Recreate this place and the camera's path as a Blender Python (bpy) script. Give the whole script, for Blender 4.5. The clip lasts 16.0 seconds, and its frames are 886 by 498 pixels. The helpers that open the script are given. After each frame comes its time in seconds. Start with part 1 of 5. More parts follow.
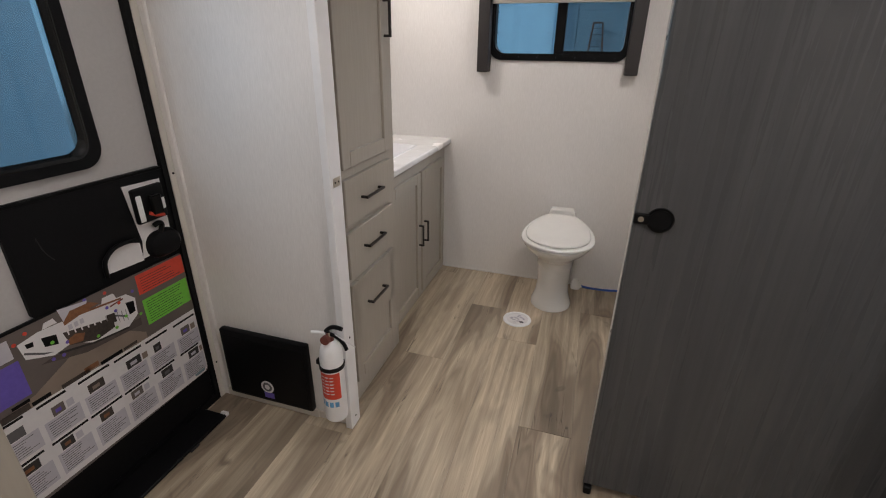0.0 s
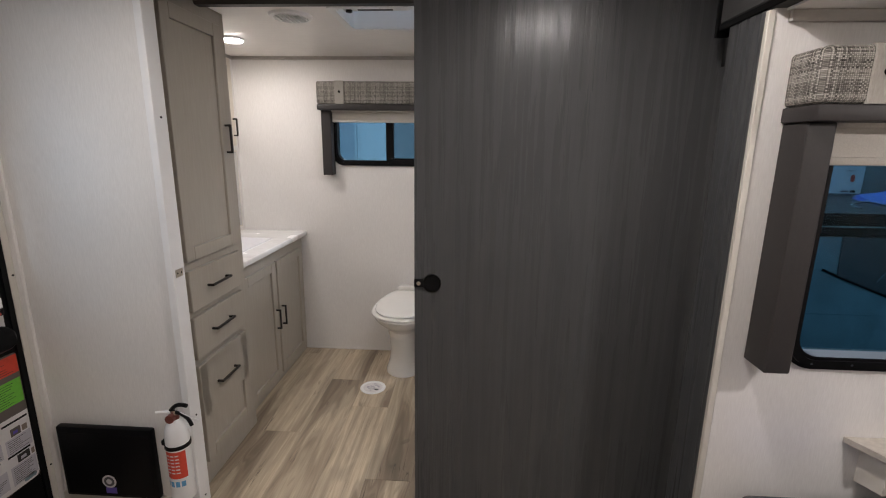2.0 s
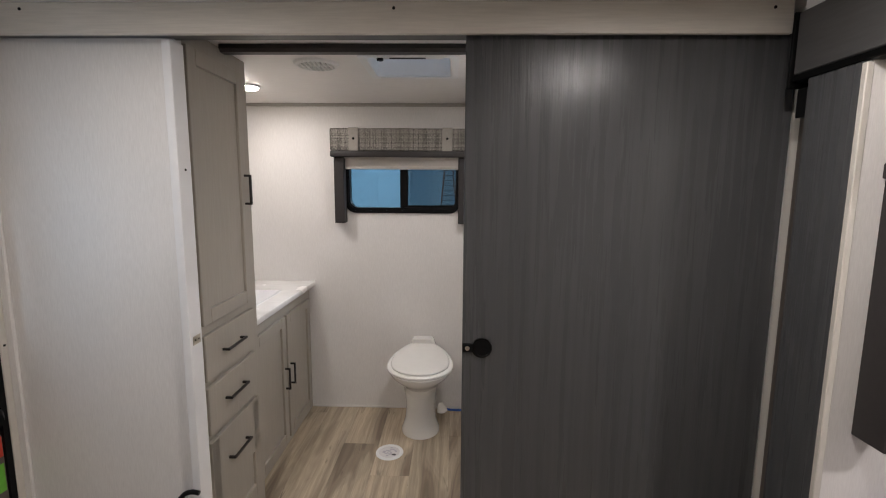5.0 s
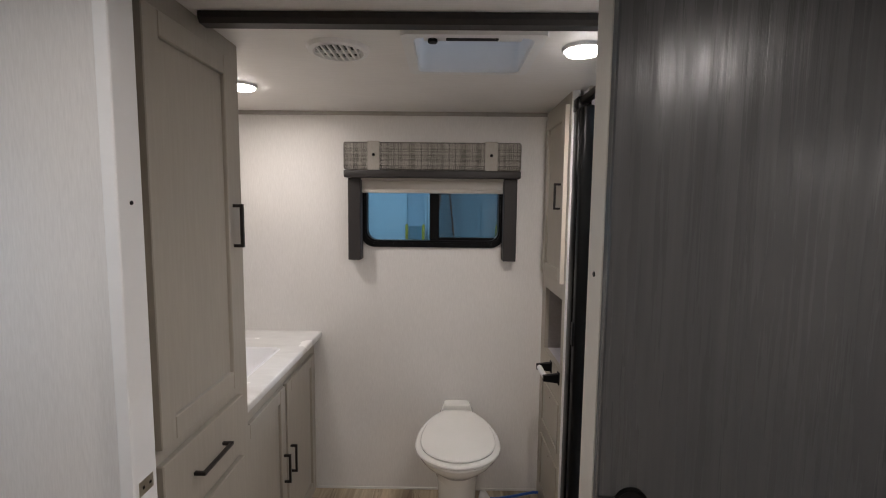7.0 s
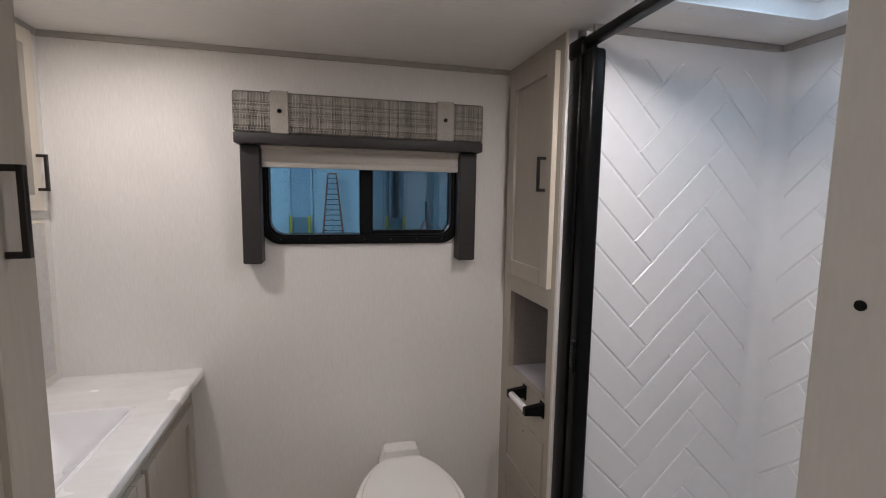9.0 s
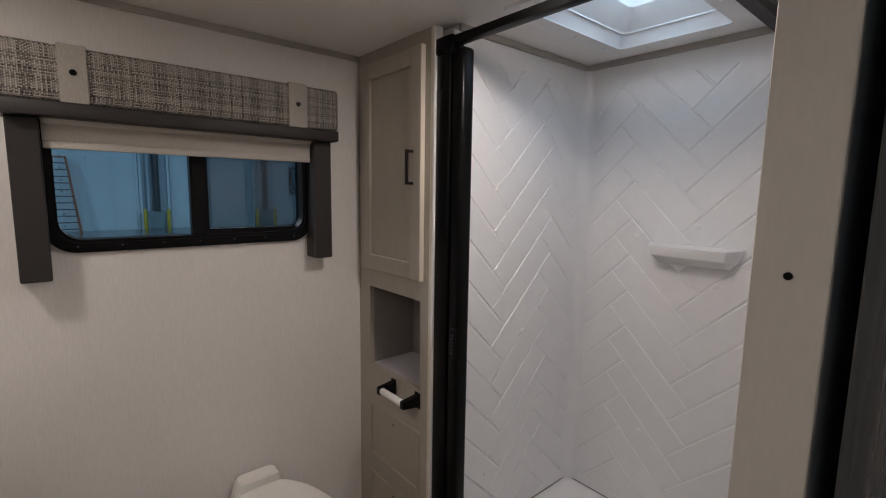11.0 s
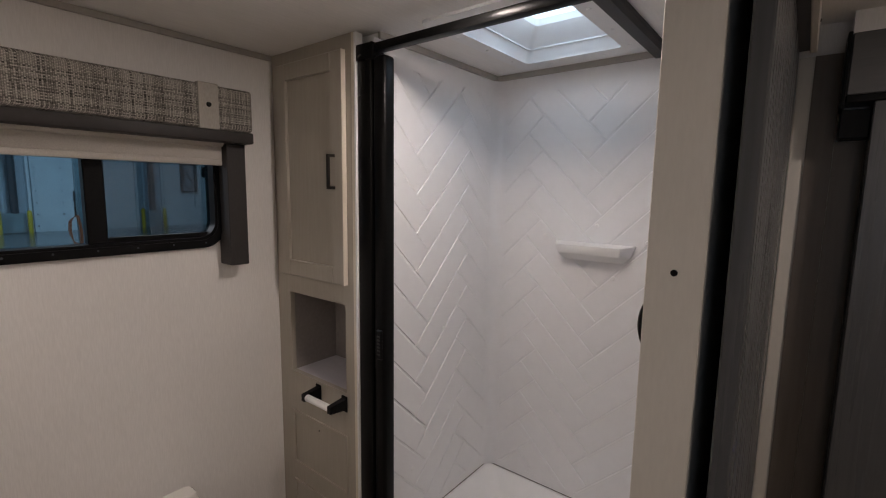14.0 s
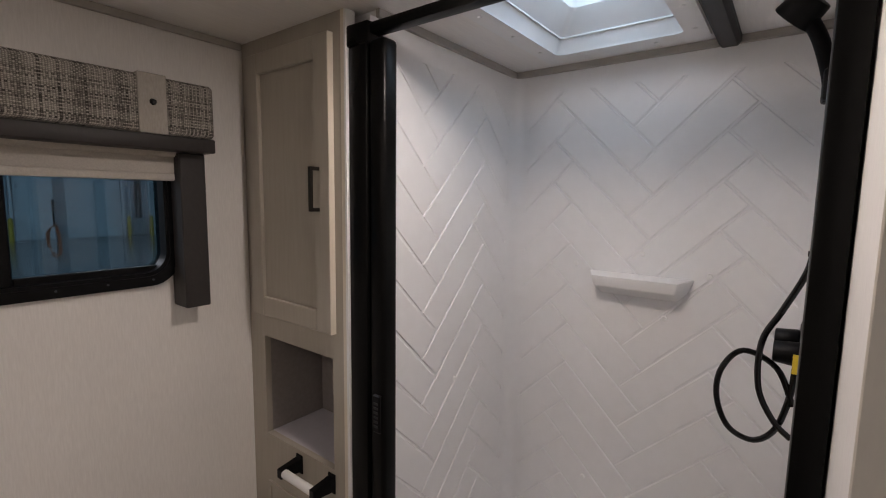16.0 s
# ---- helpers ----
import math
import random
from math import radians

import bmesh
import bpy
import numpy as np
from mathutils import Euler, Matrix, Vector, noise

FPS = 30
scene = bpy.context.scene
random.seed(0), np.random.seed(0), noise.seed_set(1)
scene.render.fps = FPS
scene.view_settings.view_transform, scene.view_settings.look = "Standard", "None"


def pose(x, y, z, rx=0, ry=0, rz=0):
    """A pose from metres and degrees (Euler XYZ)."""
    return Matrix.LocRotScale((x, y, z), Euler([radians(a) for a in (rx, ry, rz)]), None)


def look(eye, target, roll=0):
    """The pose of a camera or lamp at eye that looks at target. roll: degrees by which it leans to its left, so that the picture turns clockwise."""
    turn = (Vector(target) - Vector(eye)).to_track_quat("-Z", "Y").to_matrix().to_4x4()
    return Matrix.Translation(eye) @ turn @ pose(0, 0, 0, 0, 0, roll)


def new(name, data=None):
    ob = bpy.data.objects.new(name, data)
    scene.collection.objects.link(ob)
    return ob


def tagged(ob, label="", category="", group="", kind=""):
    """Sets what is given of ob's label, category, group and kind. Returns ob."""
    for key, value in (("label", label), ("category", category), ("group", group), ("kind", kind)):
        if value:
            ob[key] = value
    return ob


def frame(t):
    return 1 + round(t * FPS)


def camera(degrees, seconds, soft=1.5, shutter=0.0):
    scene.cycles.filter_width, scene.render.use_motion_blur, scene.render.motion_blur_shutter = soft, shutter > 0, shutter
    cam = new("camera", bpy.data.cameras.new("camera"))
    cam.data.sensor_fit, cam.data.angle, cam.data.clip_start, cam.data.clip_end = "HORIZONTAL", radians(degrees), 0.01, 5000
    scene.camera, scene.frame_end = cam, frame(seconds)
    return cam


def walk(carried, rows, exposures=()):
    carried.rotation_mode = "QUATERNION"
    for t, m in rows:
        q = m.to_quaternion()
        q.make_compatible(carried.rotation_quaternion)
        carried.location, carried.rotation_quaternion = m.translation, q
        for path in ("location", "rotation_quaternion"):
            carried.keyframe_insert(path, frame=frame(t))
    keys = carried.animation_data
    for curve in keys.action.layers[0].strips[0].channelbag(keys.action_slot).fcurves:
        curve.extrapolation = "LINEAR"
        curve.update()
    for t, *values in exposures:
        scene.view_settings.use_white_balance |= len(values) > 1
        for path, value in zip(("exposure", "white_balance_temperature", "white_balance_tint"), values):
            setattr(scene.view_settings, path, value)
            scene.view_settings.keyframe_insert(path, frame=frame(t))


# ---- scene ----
cam = camera(88.5, 16.0, 1.1)
PATH = [
    (0, (0.04, -0.02, 1.408), (-0.502, 1.73, 0.605), 0.8),
    (0.5, (0.179, -0.133, 1.419), (-0.263, 1.678, 0.695), 0.8),
    (1, (0.292, -0.247, 1.439), (-0.034, 1.622, 0.806), 0.7),
    (1.5, (0.358, -0.334, 1.481), (0.157, 1.584, 0.95), 0.6),
    (2, (0.374, -0.351, 1.486), (0.261, 1.598, 1.05), 0.7),
    (2.5, (0.357, -0.341, 1.469), (0.295, 1.624, 1.101), 0.7),
    (3, (0.342, -0.333, 1.464), (0.307, 1.641, 1.142), 0.7),
    (3.5, (0.329, -0.325, 1.473), (0.301, 1.652, 1.173), 0.6),
    (4, (0.293, -0.311, 1.474), (0.267, 1.668, 1.189), 0.6),
    (4.5, (0.245, -0.287, 1.482), (0.212, 1.694, 1.208), 0.5),
    (5, (0.152, -0.221, 1.526), (0.105, 1.761, 1.259), 0.4),
    (5.2, (0.104, -0.176, 1.54), (0.052, 1.806, 1.282), 0.4),
    (7.5, (-0.158, 0.547, 1.578), (-0.133, 2.538, 1.394), 0.8),
    (8, (-0.222, 0.703, 1.57), (-0.09, 2.69, 1.385), 0.9),
    (8.5, (-0.278, 0.824, 1.548), (0.002, 2.795, 1.35), 0.9),
    (8.7, (-0.288, 0.89, 1.539), (0.066, 2.848, 1.33), 0.9),
    (10.8, (-0.524, 1.145, 1.546), (0.693, 2.711, 1.292), 0.8),
    (11, (-0.535, 1.148, 1.544), (0.752, 2.659, 1.294), 0.9),
    (11.5, (-0.546, 1.154, 1.549), (0.874, 2.541, 1.303), 1.1),
    (12, (-0.555, 1.154, 1.562), (0.939, 2.461, 1.316), 1.0),
    (12.5, (-0.551, 1.155, 1.55), (0.979, 2.419, 1.304), 1.0),
    (13, (-0.561, 1.137, 1.552), (0.985, 2.381, 1.303), 0.9),
    (13.5, (-0.58, 1.135, 1.555), (0.976, 2.366, 1.304), 0.9),
    (14, (-0.596, 1.149, 1.566), (0.961, 2.378, 1.311), 0.8),
    (14.5, (-0.596, 1.162, 1.575), (0.952, 2.403, 1.323), 0.8),
    (15, (-0.584, 1.197, 1.575), (0.966, 2.436, 1.32), 0.8),
    (15.5, (-0.504, 1.281, 1.582), (1.049, 2.514, 1.324), 0.8),
    (16, (-0.366, 1.41, 1.607), (1.215, 2.614, 1.381), 0.8),
]
walk(cam, [(t, look(eye, target, roll)) for t, eye, target, roll in PATH],
     [(0, -0.05, 6320, 12), (5, -0.04, 6320, 12), (7.5, -0.33, 6380, 12), (8.5, -0.32, 6250, 13), (11, -0.68, 6650, 14.5), (12.5, -0.63, 6800, 17), (16, -0.64, 6850, 17)])

# ---------- world and light ----------
world = bpy.data.worlds.new("hall_air")
world.use_nodes = True
world.node_tree.nodes["Background"].inputs[0].default_value = (0.55, 0.72, 1.0, 1)
world.node_tree.nodes["Background"].inputs[1].default_value = 0.05
scene.world = world


def lamp(name, kind, where, power, colour, size=0.1, size_y=None, target=None):
    data = bpy.data.lights.new(name, kind)
    data.energy, data.color = power, colour
    if kind == "AREA":
        data.size = size
        if size_y:
            data.shape, data.size_y = "RECTANGLE", size_y
        else:
            data.shape = "DISK"
    else:
        data.shadow_soft_size = size
    ob = new(name, data)
    ob.matrix_world = look(where, target) if target else pose(*where)
    return ob


WARM, HALL = (1.0, 0.92, 0.86), (0.78, 0.88, 1.0)
# Last four are unseen, added at guessed spots to light living space and slide-out.
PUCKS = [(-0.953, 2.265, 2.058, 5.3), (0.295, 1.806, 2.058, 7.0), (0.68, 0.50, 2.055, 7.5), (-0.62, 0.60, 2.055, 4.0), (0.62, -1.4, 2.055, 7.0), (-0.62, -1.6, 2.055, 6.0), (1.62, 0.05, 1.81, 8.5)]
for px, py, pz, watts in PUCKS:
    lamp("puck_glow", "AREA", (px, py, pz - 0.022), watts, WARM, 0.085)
# Hall lamps out of view, placed by guess to light the hall outside.
for hx, hy in ((7, -12), (7, 8), (7, 22), (-5, 12), (-5, 24), (-5, -16)):
    lamp("hall_lamp_glow", "AREA", (hx, hy, 7.3), 1500, HALL, 1.2, 4.0)
# daylight-coloured lamps added in the two roof openings and entry window for hall light
lamp("skylight_glow", "AREA", (0.7805, 1.850, 2.058 + 0.112), 0.50, (0.52, 0.73, 1.0), 0.30, 0.18)
lamp("entry_window_glow", "AREA", (-1.43, 0.77, 1.42), 2.4, (0.60, 0.80, 1.0), 0.56, 0.33, (0.0, 0.77, 1.30))
lamp("roof_fan_glow", "AREA", (-0.041, 1.865, 2.058 + 0.28), 0.10, (0.66, 0.82, 1.0), 0.32, 0.32)


# ---------- materials ----------
def mat(name, base, rough=0.5, metal=0.0, grain=(60, 60, 60), amount=0.1, blotch=1.5, blotch_amount=0.06, bump=0.05, tint=None, coat=0.0, detail=6.0, spec=0.5, piece=0.0):
    m = bpy.data.materials.new(name)
    m.use_nodes = True
    nt = m.node_tree
    b = nt.nodes["Principled BSDF"]
    b.inputs["Metallic"].default_value = metal
    b.inputs["Coat Weight"].default_value = coat
    b.inputs["Specular IOR Level"].default_value = spec

    def node(kind, **kw):
        n = nt.nodes.new(kind)
        for key, value in kw.items():
            n.inputs[key].default_value = value
        return n

    geo = node("ShaderNodeNewGeometry")
    info = node("ShaderNodeObjectInfo")
    shift = nt.nodes.new("ShaderNodeVectorMath")
    shift.operation = "MULTIPLY_ADD"
    nt.links.new(info.outputs["Random"], shift.inputs[0])
    shift.inputs[1].default_value = (7.3, 5.1, 3.7) if piece else (0, 0, 0)
    nt.links.new(geo.outputs["Position"], shift.inputs[2])
    mp = nt.nodes.new("ShaderNodeMapping")
    mp.inputs["Scale"].default_value = grain
    nt.links.new(shift.outputs[0], mp.inputs["Vector"])
    fine = node("ShaderNodeTexNoise", Scale=1.0, Detail=detail, Roughness=0.6)
    nt.links.new(mp.outputs[0], fine.inputs["Vector"])
    big = node("ShaderNodeTexNoise", Scale=blotch, Detail=3.0)
    nt.links.new(shift.outputs[0], big.inputs["Vector"])

    def scaled(src, amt):
        r = nt.nodes.new("ShaderNodeMapRange")
        r.inputs["From Min"].default_value, r.inputs["From Max"].default_value = 0.25, 0.75
        r.inputs["To Min"].default_value, r.inputs["To Max"].default_value = 1 - amt, 1 + amt
        nt.links.new(src, r.inputs["Value"])
        return r.outputs[0]

    def times(a, c):
        n = nt.nodes.new("ShaderNodeMath")
        n.operation = "MULTIPLY"
        nt.links.new(a, n.inputs[0]), nt.links.new(c, n.inputs[1])
        return n.outputs[0]

    value = times(scaled(fine.outputs[0], amount), scaled(big.outputs[0], blotch_amount))
    if piece:
        rr = nt.nodes.new("ShaderNodeMapRange")
        rr.inputs["To Min"].default_value, rr.inputs["To Max"].default_value = 1 - piece, 1 + piece
        nt.links.new(info.outputs["Random"], rr.inputs["Value"])
        value = times(value, rr.outputs[0])
    mix = nt.nodes.new("ShaderNodeMix")
    mix.data_type = "RGBA"
    mix.inputs[6].default_value = (*base, 1)
    mix.inputs[7].default_value = (*(tint or base), 1)
    nt.links.new(fine.outputs[0], mix.inputs[0])
    vm = nt.nodes.new("ShaderNodeVectorMath")
    vm.operation = "SCALE"
    nt.links.new(mix.outputs[2], vm.inputs[0]), nt.links.new(value, vm.inputs["Scale"])
    nt.links.new(vm.outputs[0], b.inputs["Base Color"])
    rough_node = nt.nodes.new("ShaderNodeMapRange")
    rough_node.inputs["To Min"].default_value, rough_node.inputs["To Max"].default_value = max(rough - 0.08, 0.02), min(rough + 0.08, 1)
    nt.links.new(big.outputs[0], rough_node.inputs["Value"]), nt.links.new(rough_node.outputs[0], b.inputs["Roughness"])
    if bump:
        bp = node("ShaderNodeBump", Strength=bump, Distance=0.002)
        nt.links.new(fine.outputs[0], bp.inputs["Height"]), nt.links.new(bp.outputs[0], b.inputs["Normal"])
    return m


def glow(name, colour, strength):
    m = bpy.data.materials.new(name)
    m.use_nodes = True
    b = m.node_tree.nodes["Principled BSDF"]
    b.inputs["Base Color"].default_value = (*colour, 1)
    b.inputs["Emission Color"].default_value = (*colour, 1)
    b.inputs["Emission Strength"].default_value = strength
    return m


def glass(name, colour=(0.6, 0.66, 0.7), rough=0.0, ior=1.45):
    m = bpy.data.materials.new(name)
    m.use_nodes = True
    nt = m.node_tree
    out = nt.nodes["Material Output"]
    clear = nt.nodes.new("ShaderNodeBsdfTransparent")
    clear.inputs[0].default_value = (*colour, 1)
    shine = nt.nodes.new("ShaderNodeBsdfGlossy")
    shine.inputs["Roughness"].default_value = 0.02 + rough
    fres = nt.nodes.new("ShaderNodeFresnel")
    fres.inputs[0].default_value = ior
    mix = nt.nodes.new("ShaderNodeMixShader")
    nt.links.new(fres.outputs[0], mix.inputs[0]), nt.links.new(clear.outputs[0], mix.inputs[1]), nt.links.new(shine.outputs[0], mix.inputs[2])
    nt.links.new(mix.outputs[0], out.inputs[0])
    return m


def weave(name, dark, light, pitch=0.0046):
    """Coarse tweed: warp and weft threads, each of its own tone, that cross over and under."""
    m = bpy.data.materials.new(name)
    m.use_nodes = True
    nt = m.node_tree
    b = nt.nodes["Principled BSDF"]
    b.inputs["Roughness"].default_value = 0.95
    b.inputs["Specular IOR Level"].default_value = 0.1

    def math_node(op, a, c=None):
        n = nt.nodes.new("ShaderNodeMath")
        n.operation = op
        for slot, value in ((0, a), (1, c)):
            if value is None:
                continue
            if isinstance(value, (int, float)):
                n.inputs[slot].default_value = value
            else:
                nt.links.new(value, n.inputs[slot])
        return n.outputs[0]

    geo = nt.nodes.new("ShaderNodeNewGeometry")
    wob = nt.nodes.new("ShaderNodeTexNoise")
    wob.inputs["Scale"].default_value = 60.0
    nt.links.new(geo.outputs["Position"], wob.inputs["Vector"])
    sep = nt.nodes.new("ShaderNodeSeparateXYZ")
    nt.links.new(geo.outputs["Position"], sep.inputs[0])
    drift = math_node("MULTIPLY", wob.outputs[0], 0.35)
    u = math_node("ADD", math_node("DIVIDE", math_node("ADD", sep.outputs[0], sep.outputs[1]), pitch), drift)
    v = math_node("ADD", math_node("DIVIDE", sep.outputs[2], pitch * 0.8), drift)
    iu, iv = math_node("FLOOR", u), math_node("FLOOR", v)
    tones = []
    for index, other in ((iu, v), (iv, u)):
        w = nt.nodes.new("ShaderNodeTexWhiteNoise")
        w.noise_dimensions = "1D"
        nt.links.new(index, w.inputs["W"])
        slub = nt.nodes.new("ShaderNodeTexNoise")
        slub.noise_dimensions = "2D"
        join_xy = nt.nodes.new("ShaderNodeCombineXYZ")
        nt.links.new(math_node("MULTIPLY", index, 7.31), join_xy.inputs[0]), nt.links.new(math_node("MULTIPLY", other, 0.22), join_xy.inputs[1])
        slub.inputs["Scale"].default_value = 1.0
        nt.links.new(join_xy.outputs[0], slub.inputs["Vector"])
        tones.append(math_node("ADD", math_node("MULTIPLY", w.outputs["Value"], 0.55), math_node("MULTIPLY", slub.outputs[0], 0.6)))
    over = math_node("PINGPONG", math_node("ADD", iu, iv), 1.0)
    pick = nt.nodes.new("ShaderNodeMix")
    nt.links.new(over, pick.inputs[0]), nt.links.new(tones[0], pick.inputs[2]), nt.links.new(tones[1], pick.inputs[3])
    fu, fv = math_node("FRACT", u), math_node("FRACT", v)
    bulge = math_node("MULTIPLY", math_node("PINGPONG", math_node("MULTIPLY", fu, 2.0), 1.0), math_node("PINGPONG", math_node("MULTIPLY", fv, 2.0), 1.0))
    tone = math_node("MULTIPLY", pick.outputs[0], math_node("ADD", math_node("MULTIPLY", bulge, 0.7), 0.5))
    ramp = nt.nodes.new("ShaderNodeMapRange")
    ramp.inputs["From Min"].default_value, ramp.inputs["From Max"].default_value = 0.15, 0.70
    nt.links.new(tone, ramp.inputs["Value"])
    mix = nt.nodes.new("ShaderNodeMix")
    mix.data_type = "RGBA"
    mix.inputs[6].default_value, mix.inputs[7].default_value = (*dark, 1), (*light, 1)
    nt.links.new(ramp.outputs[0], mix.inputs[0]), nt.links.new(mix.outputs[2], b.inputs["Base Color"])
    bp = nt.nodes.new("ShaderNodeBump")
    bp.inputs["Strength"].default_value, bp.inputs["Distance"].default_value = 0.5, 0.002
    nt.links.new(bulge, bp.inputs["Height"]), nt.links.new(bp.outputs[0], b.inputs["Normal"])
    return m


def planks(name):
    """Grey-brown oak: broad cathedral figure, fine pores and dark checks along y, each plank shifted by its own random number."""
    m = bpy.data.materials.new(name)
    m.use_nodes = True
    nt = m.node_tree
    b = nt.nodes["Principled BSDF"]
    geo = nt.nodes.new("ShaderNodeNewGeometry")
    info = nt.nodes.new("ShaderNodeObjectInfo")
    shift = nt.nodes.new("ShaderNodeVectorMath")
    shift.operation = "MULTIPLY_ADD"
    shift.inputs[1].default_value = (17.3, 25.1, 3.7)
    nt.links.new(info.outputs["Random"], shift.inputs[0]), nt.links.new(geo.outputs["Position"], shift.inputs[2])

    def noise_layer(sc, detail, distort, low, high):
        mp = nt.nodes.new("ShaderNodeMapping")
        mp.inputs["Scale"].default_value = sc
        n = nt.nodes.new("ShaderNodeTexNoise")
        n.inputs["Scale"].default_value, n.inputs["Detail"].default_value, n.inputs["Distortion"].default_value = 1.0, detail, distort
        r = nt.nodes.new("ShaderNodeMapRange")
        r.inputs["From Min"].default_value, r.inputs["From Max"].default_value = low, high
        nt.links.new(shift.outputs[0], mp.inputs["Vector"]), nt.links.new(mp.outputs[0], n.inputs["Vector"]), nt.links.new(n.outputs[0], r.inputs["Value"])
        return r.outputs[0]

    def blend(fac, a, c):
        mix = nt.nodes.new("ShaderNodeMix")
        mix.data_type = "RGBA"
        for slot, value in ((6, a), (7, c)):
            if isinstance(value, tuple):
                mix.inputs[slot].default_value = (*value, 1)
            else:
                nt.links.new(value, mix.inputs[slot])
        nt.links.new(fac, mix.inputs[0])
        return mix.outputs[2]

    def calc(op, x, y):
        n = nt.nodes.new("ShaderNodeMath")
        n.operation = op
        for slot, value in enumerate((x, y)):
            if isinstance(value, (int, float)):
                n.inputs[slot].default_value = value
            else:
                nt.links.new(value, n.inputs[slot])
        return n.outputs[0]

    field = noise_layer((6.5, 0.95, 6.5), 2.5, 0.5, 0.0, 1.0)
    heart = noise_layer((6.5, 0.95, 6.5), 2.5, 0.5, 0.46, 0.60)
    rings = calc("ADD", calc("MULTIPLY", calc("SINE", calc("MULTIPLY", field, 95.0), 0.0), 0.5), 0.5)
    streak = noise_layer((34, 1.5, 34), 7, 0.4, 0.38, 0.66)
    pores = noise_layer((210, 9.0, 210), 4, 0.3, 0.32, 0.68)
    knots = noise_layer((10, 3.6, 10), 3, 1.2, 0.66, 0.76)
    line = noise_layer((30, 1.1, 30), 3, 0.6, 0.0, 1.0)
    thin = calc("LESS_THAN", calc("ABSOLUTE", calc("SUBTRACT", line, 0.5), 0.0), 0.0065)
    where = noise_layer((9, 2.0, 9), 2, 0.0, 0.58, 0.66)
    checks = calc("MULTIPLY", calc("MULTIPLY", thin, where), 0.75)
    colour = blend(calc("MULTIPLY", streak, 0.72), (0.60, 0.50, 0.365), (0.295, 0.228, 0.160))
    colour = blend(calc("MULTIPLY", heart, 0.78), colour, (0.165, 0.124, 0.086))
    ring_amount = calc("MULTIPLY", rings, calc("ADD", heart, 0.25))
    colour = blend(calc("MULTIPLY", ring_amount, 0.34), colour, (0.125, 0.095, 0.070))
    colour = blend(calc("MULTIPLY", pores, 0.28), colour, (0.19, 0.147, 0.108))
    colour = blend(calc("MULTIPLY", knots, 0.7), colour, (0.11, 0.083, 0.062))
    colour = blend(checks, colour, (0.06, 0.046, 0.036))
    tone = nt.nodes.new("ShaderNodeMapRange")
    tone.inputs["To Min"].default_value, tone.inputs["To Max"].default_value = 0.86, 1.10
    nt.links.new(info.outputs["Random"], tone.inputs["Value"])
    out = nt.nodes.new("ShaderNodeVectorMath")
    out.operation = "SCALE"
    nt.links.new(colour, out.inputs[0]), nt.links.new(tone.outputs[0], out.inputs["Scale"])
    nt.links.new(out.outputs[0], b.inputs["Base Color"])
    b.inputs["Roughness"].default_value = 0.45
    bp = nt.nodes.new("ShaderNodeBump")
    bp.inputs["Strength"].default_value, bp.inputs["Distance"].default_value = 0.15, 0.002
    nt.links.new(pores, bp.inputs["Height"]), nt.links.new(bp.outputs[0], b.inputs["Normal"])
    return m


def char_wood(name):
    """Charcoal foil with upright grain: fine pores scatter light sideways, broad streaks differ in gloss."""
    m = bpy.data.materials.new(name)
    m.use_nodes = True
    nt = m.node_tree
    b = nt.nodes["Principled BSDF"]
    geo = nt.nodes.new("ShaderNodeNewGeometry")

    def streaks(sc, detail, low, high, to_low, to_high):
        mp = nt.nodes.new("ShaderNodeMapping")
        mp.inputs["Scale"].default_value = sc
        n = nt.nodes.new("ShaderNodeTexNoise")
        n.inputs["Scale"].default_value, n.inputs["Detail"].default_value, n.inputs["Roughness"].default_value = 1.0, detail, 0.62
        k = nt.nodes.new("ShaderNodeMapRange")
        for key, value in (("From Min", low), ("From Max", high), ("To Min", to_low), ("To Max", to_high)):
            k.inputs[key].default_value = value
        nt.links.new(geo.outputs["Position"], mp.inputs["Vector"]), nt.links.new(mp.outputs[0], n.inputs["Vector"]), nt.links.new(n.outputs[0], k.inputs["Value"])
        return k.outputs[0]

    mix = nt.nodes.new("ShaderNodeMix")
    mix.data_type = "RGBA"
    mix.inputs[6].default_value, mix.inputs[7].default_value = (0.066, 0.067, 0.069, 1), (0.076, 0.077, 0.079, 1)
    nt.links.new(streaks((46, 46, 0.7), 6, 0.30, 0.70, 0.0, 1.0), mix.inputs[0])
    nt.links.new(mix.outputs[2], b.inputs["Base Color"])
    nt.links.new(streaks((34, 34, 1.1), 5, 0.36, 0.64, 0.23, 0.34), b.inputs["Roughness"])
    nt.links.new(streaks((62, 62, 1.6), 4, 0.34, 0.66, 0.16, 0.46), b.inputs["Specular IOR Level"])
    bp = nt.nodes.new("ShaderNodeBump")
    bp.inputs["Strength"].default_value, bp.inputs["Distance"].default_value = 0.22, 0.002
    nt.links.new(streaks((150, 150, 1.4), 5, 0.2, 0.8, 0.0, 1.0), bp.inputs["Height"]), nt.links.new(bp.outputs[0], b.inputs["Normal"])
    return m


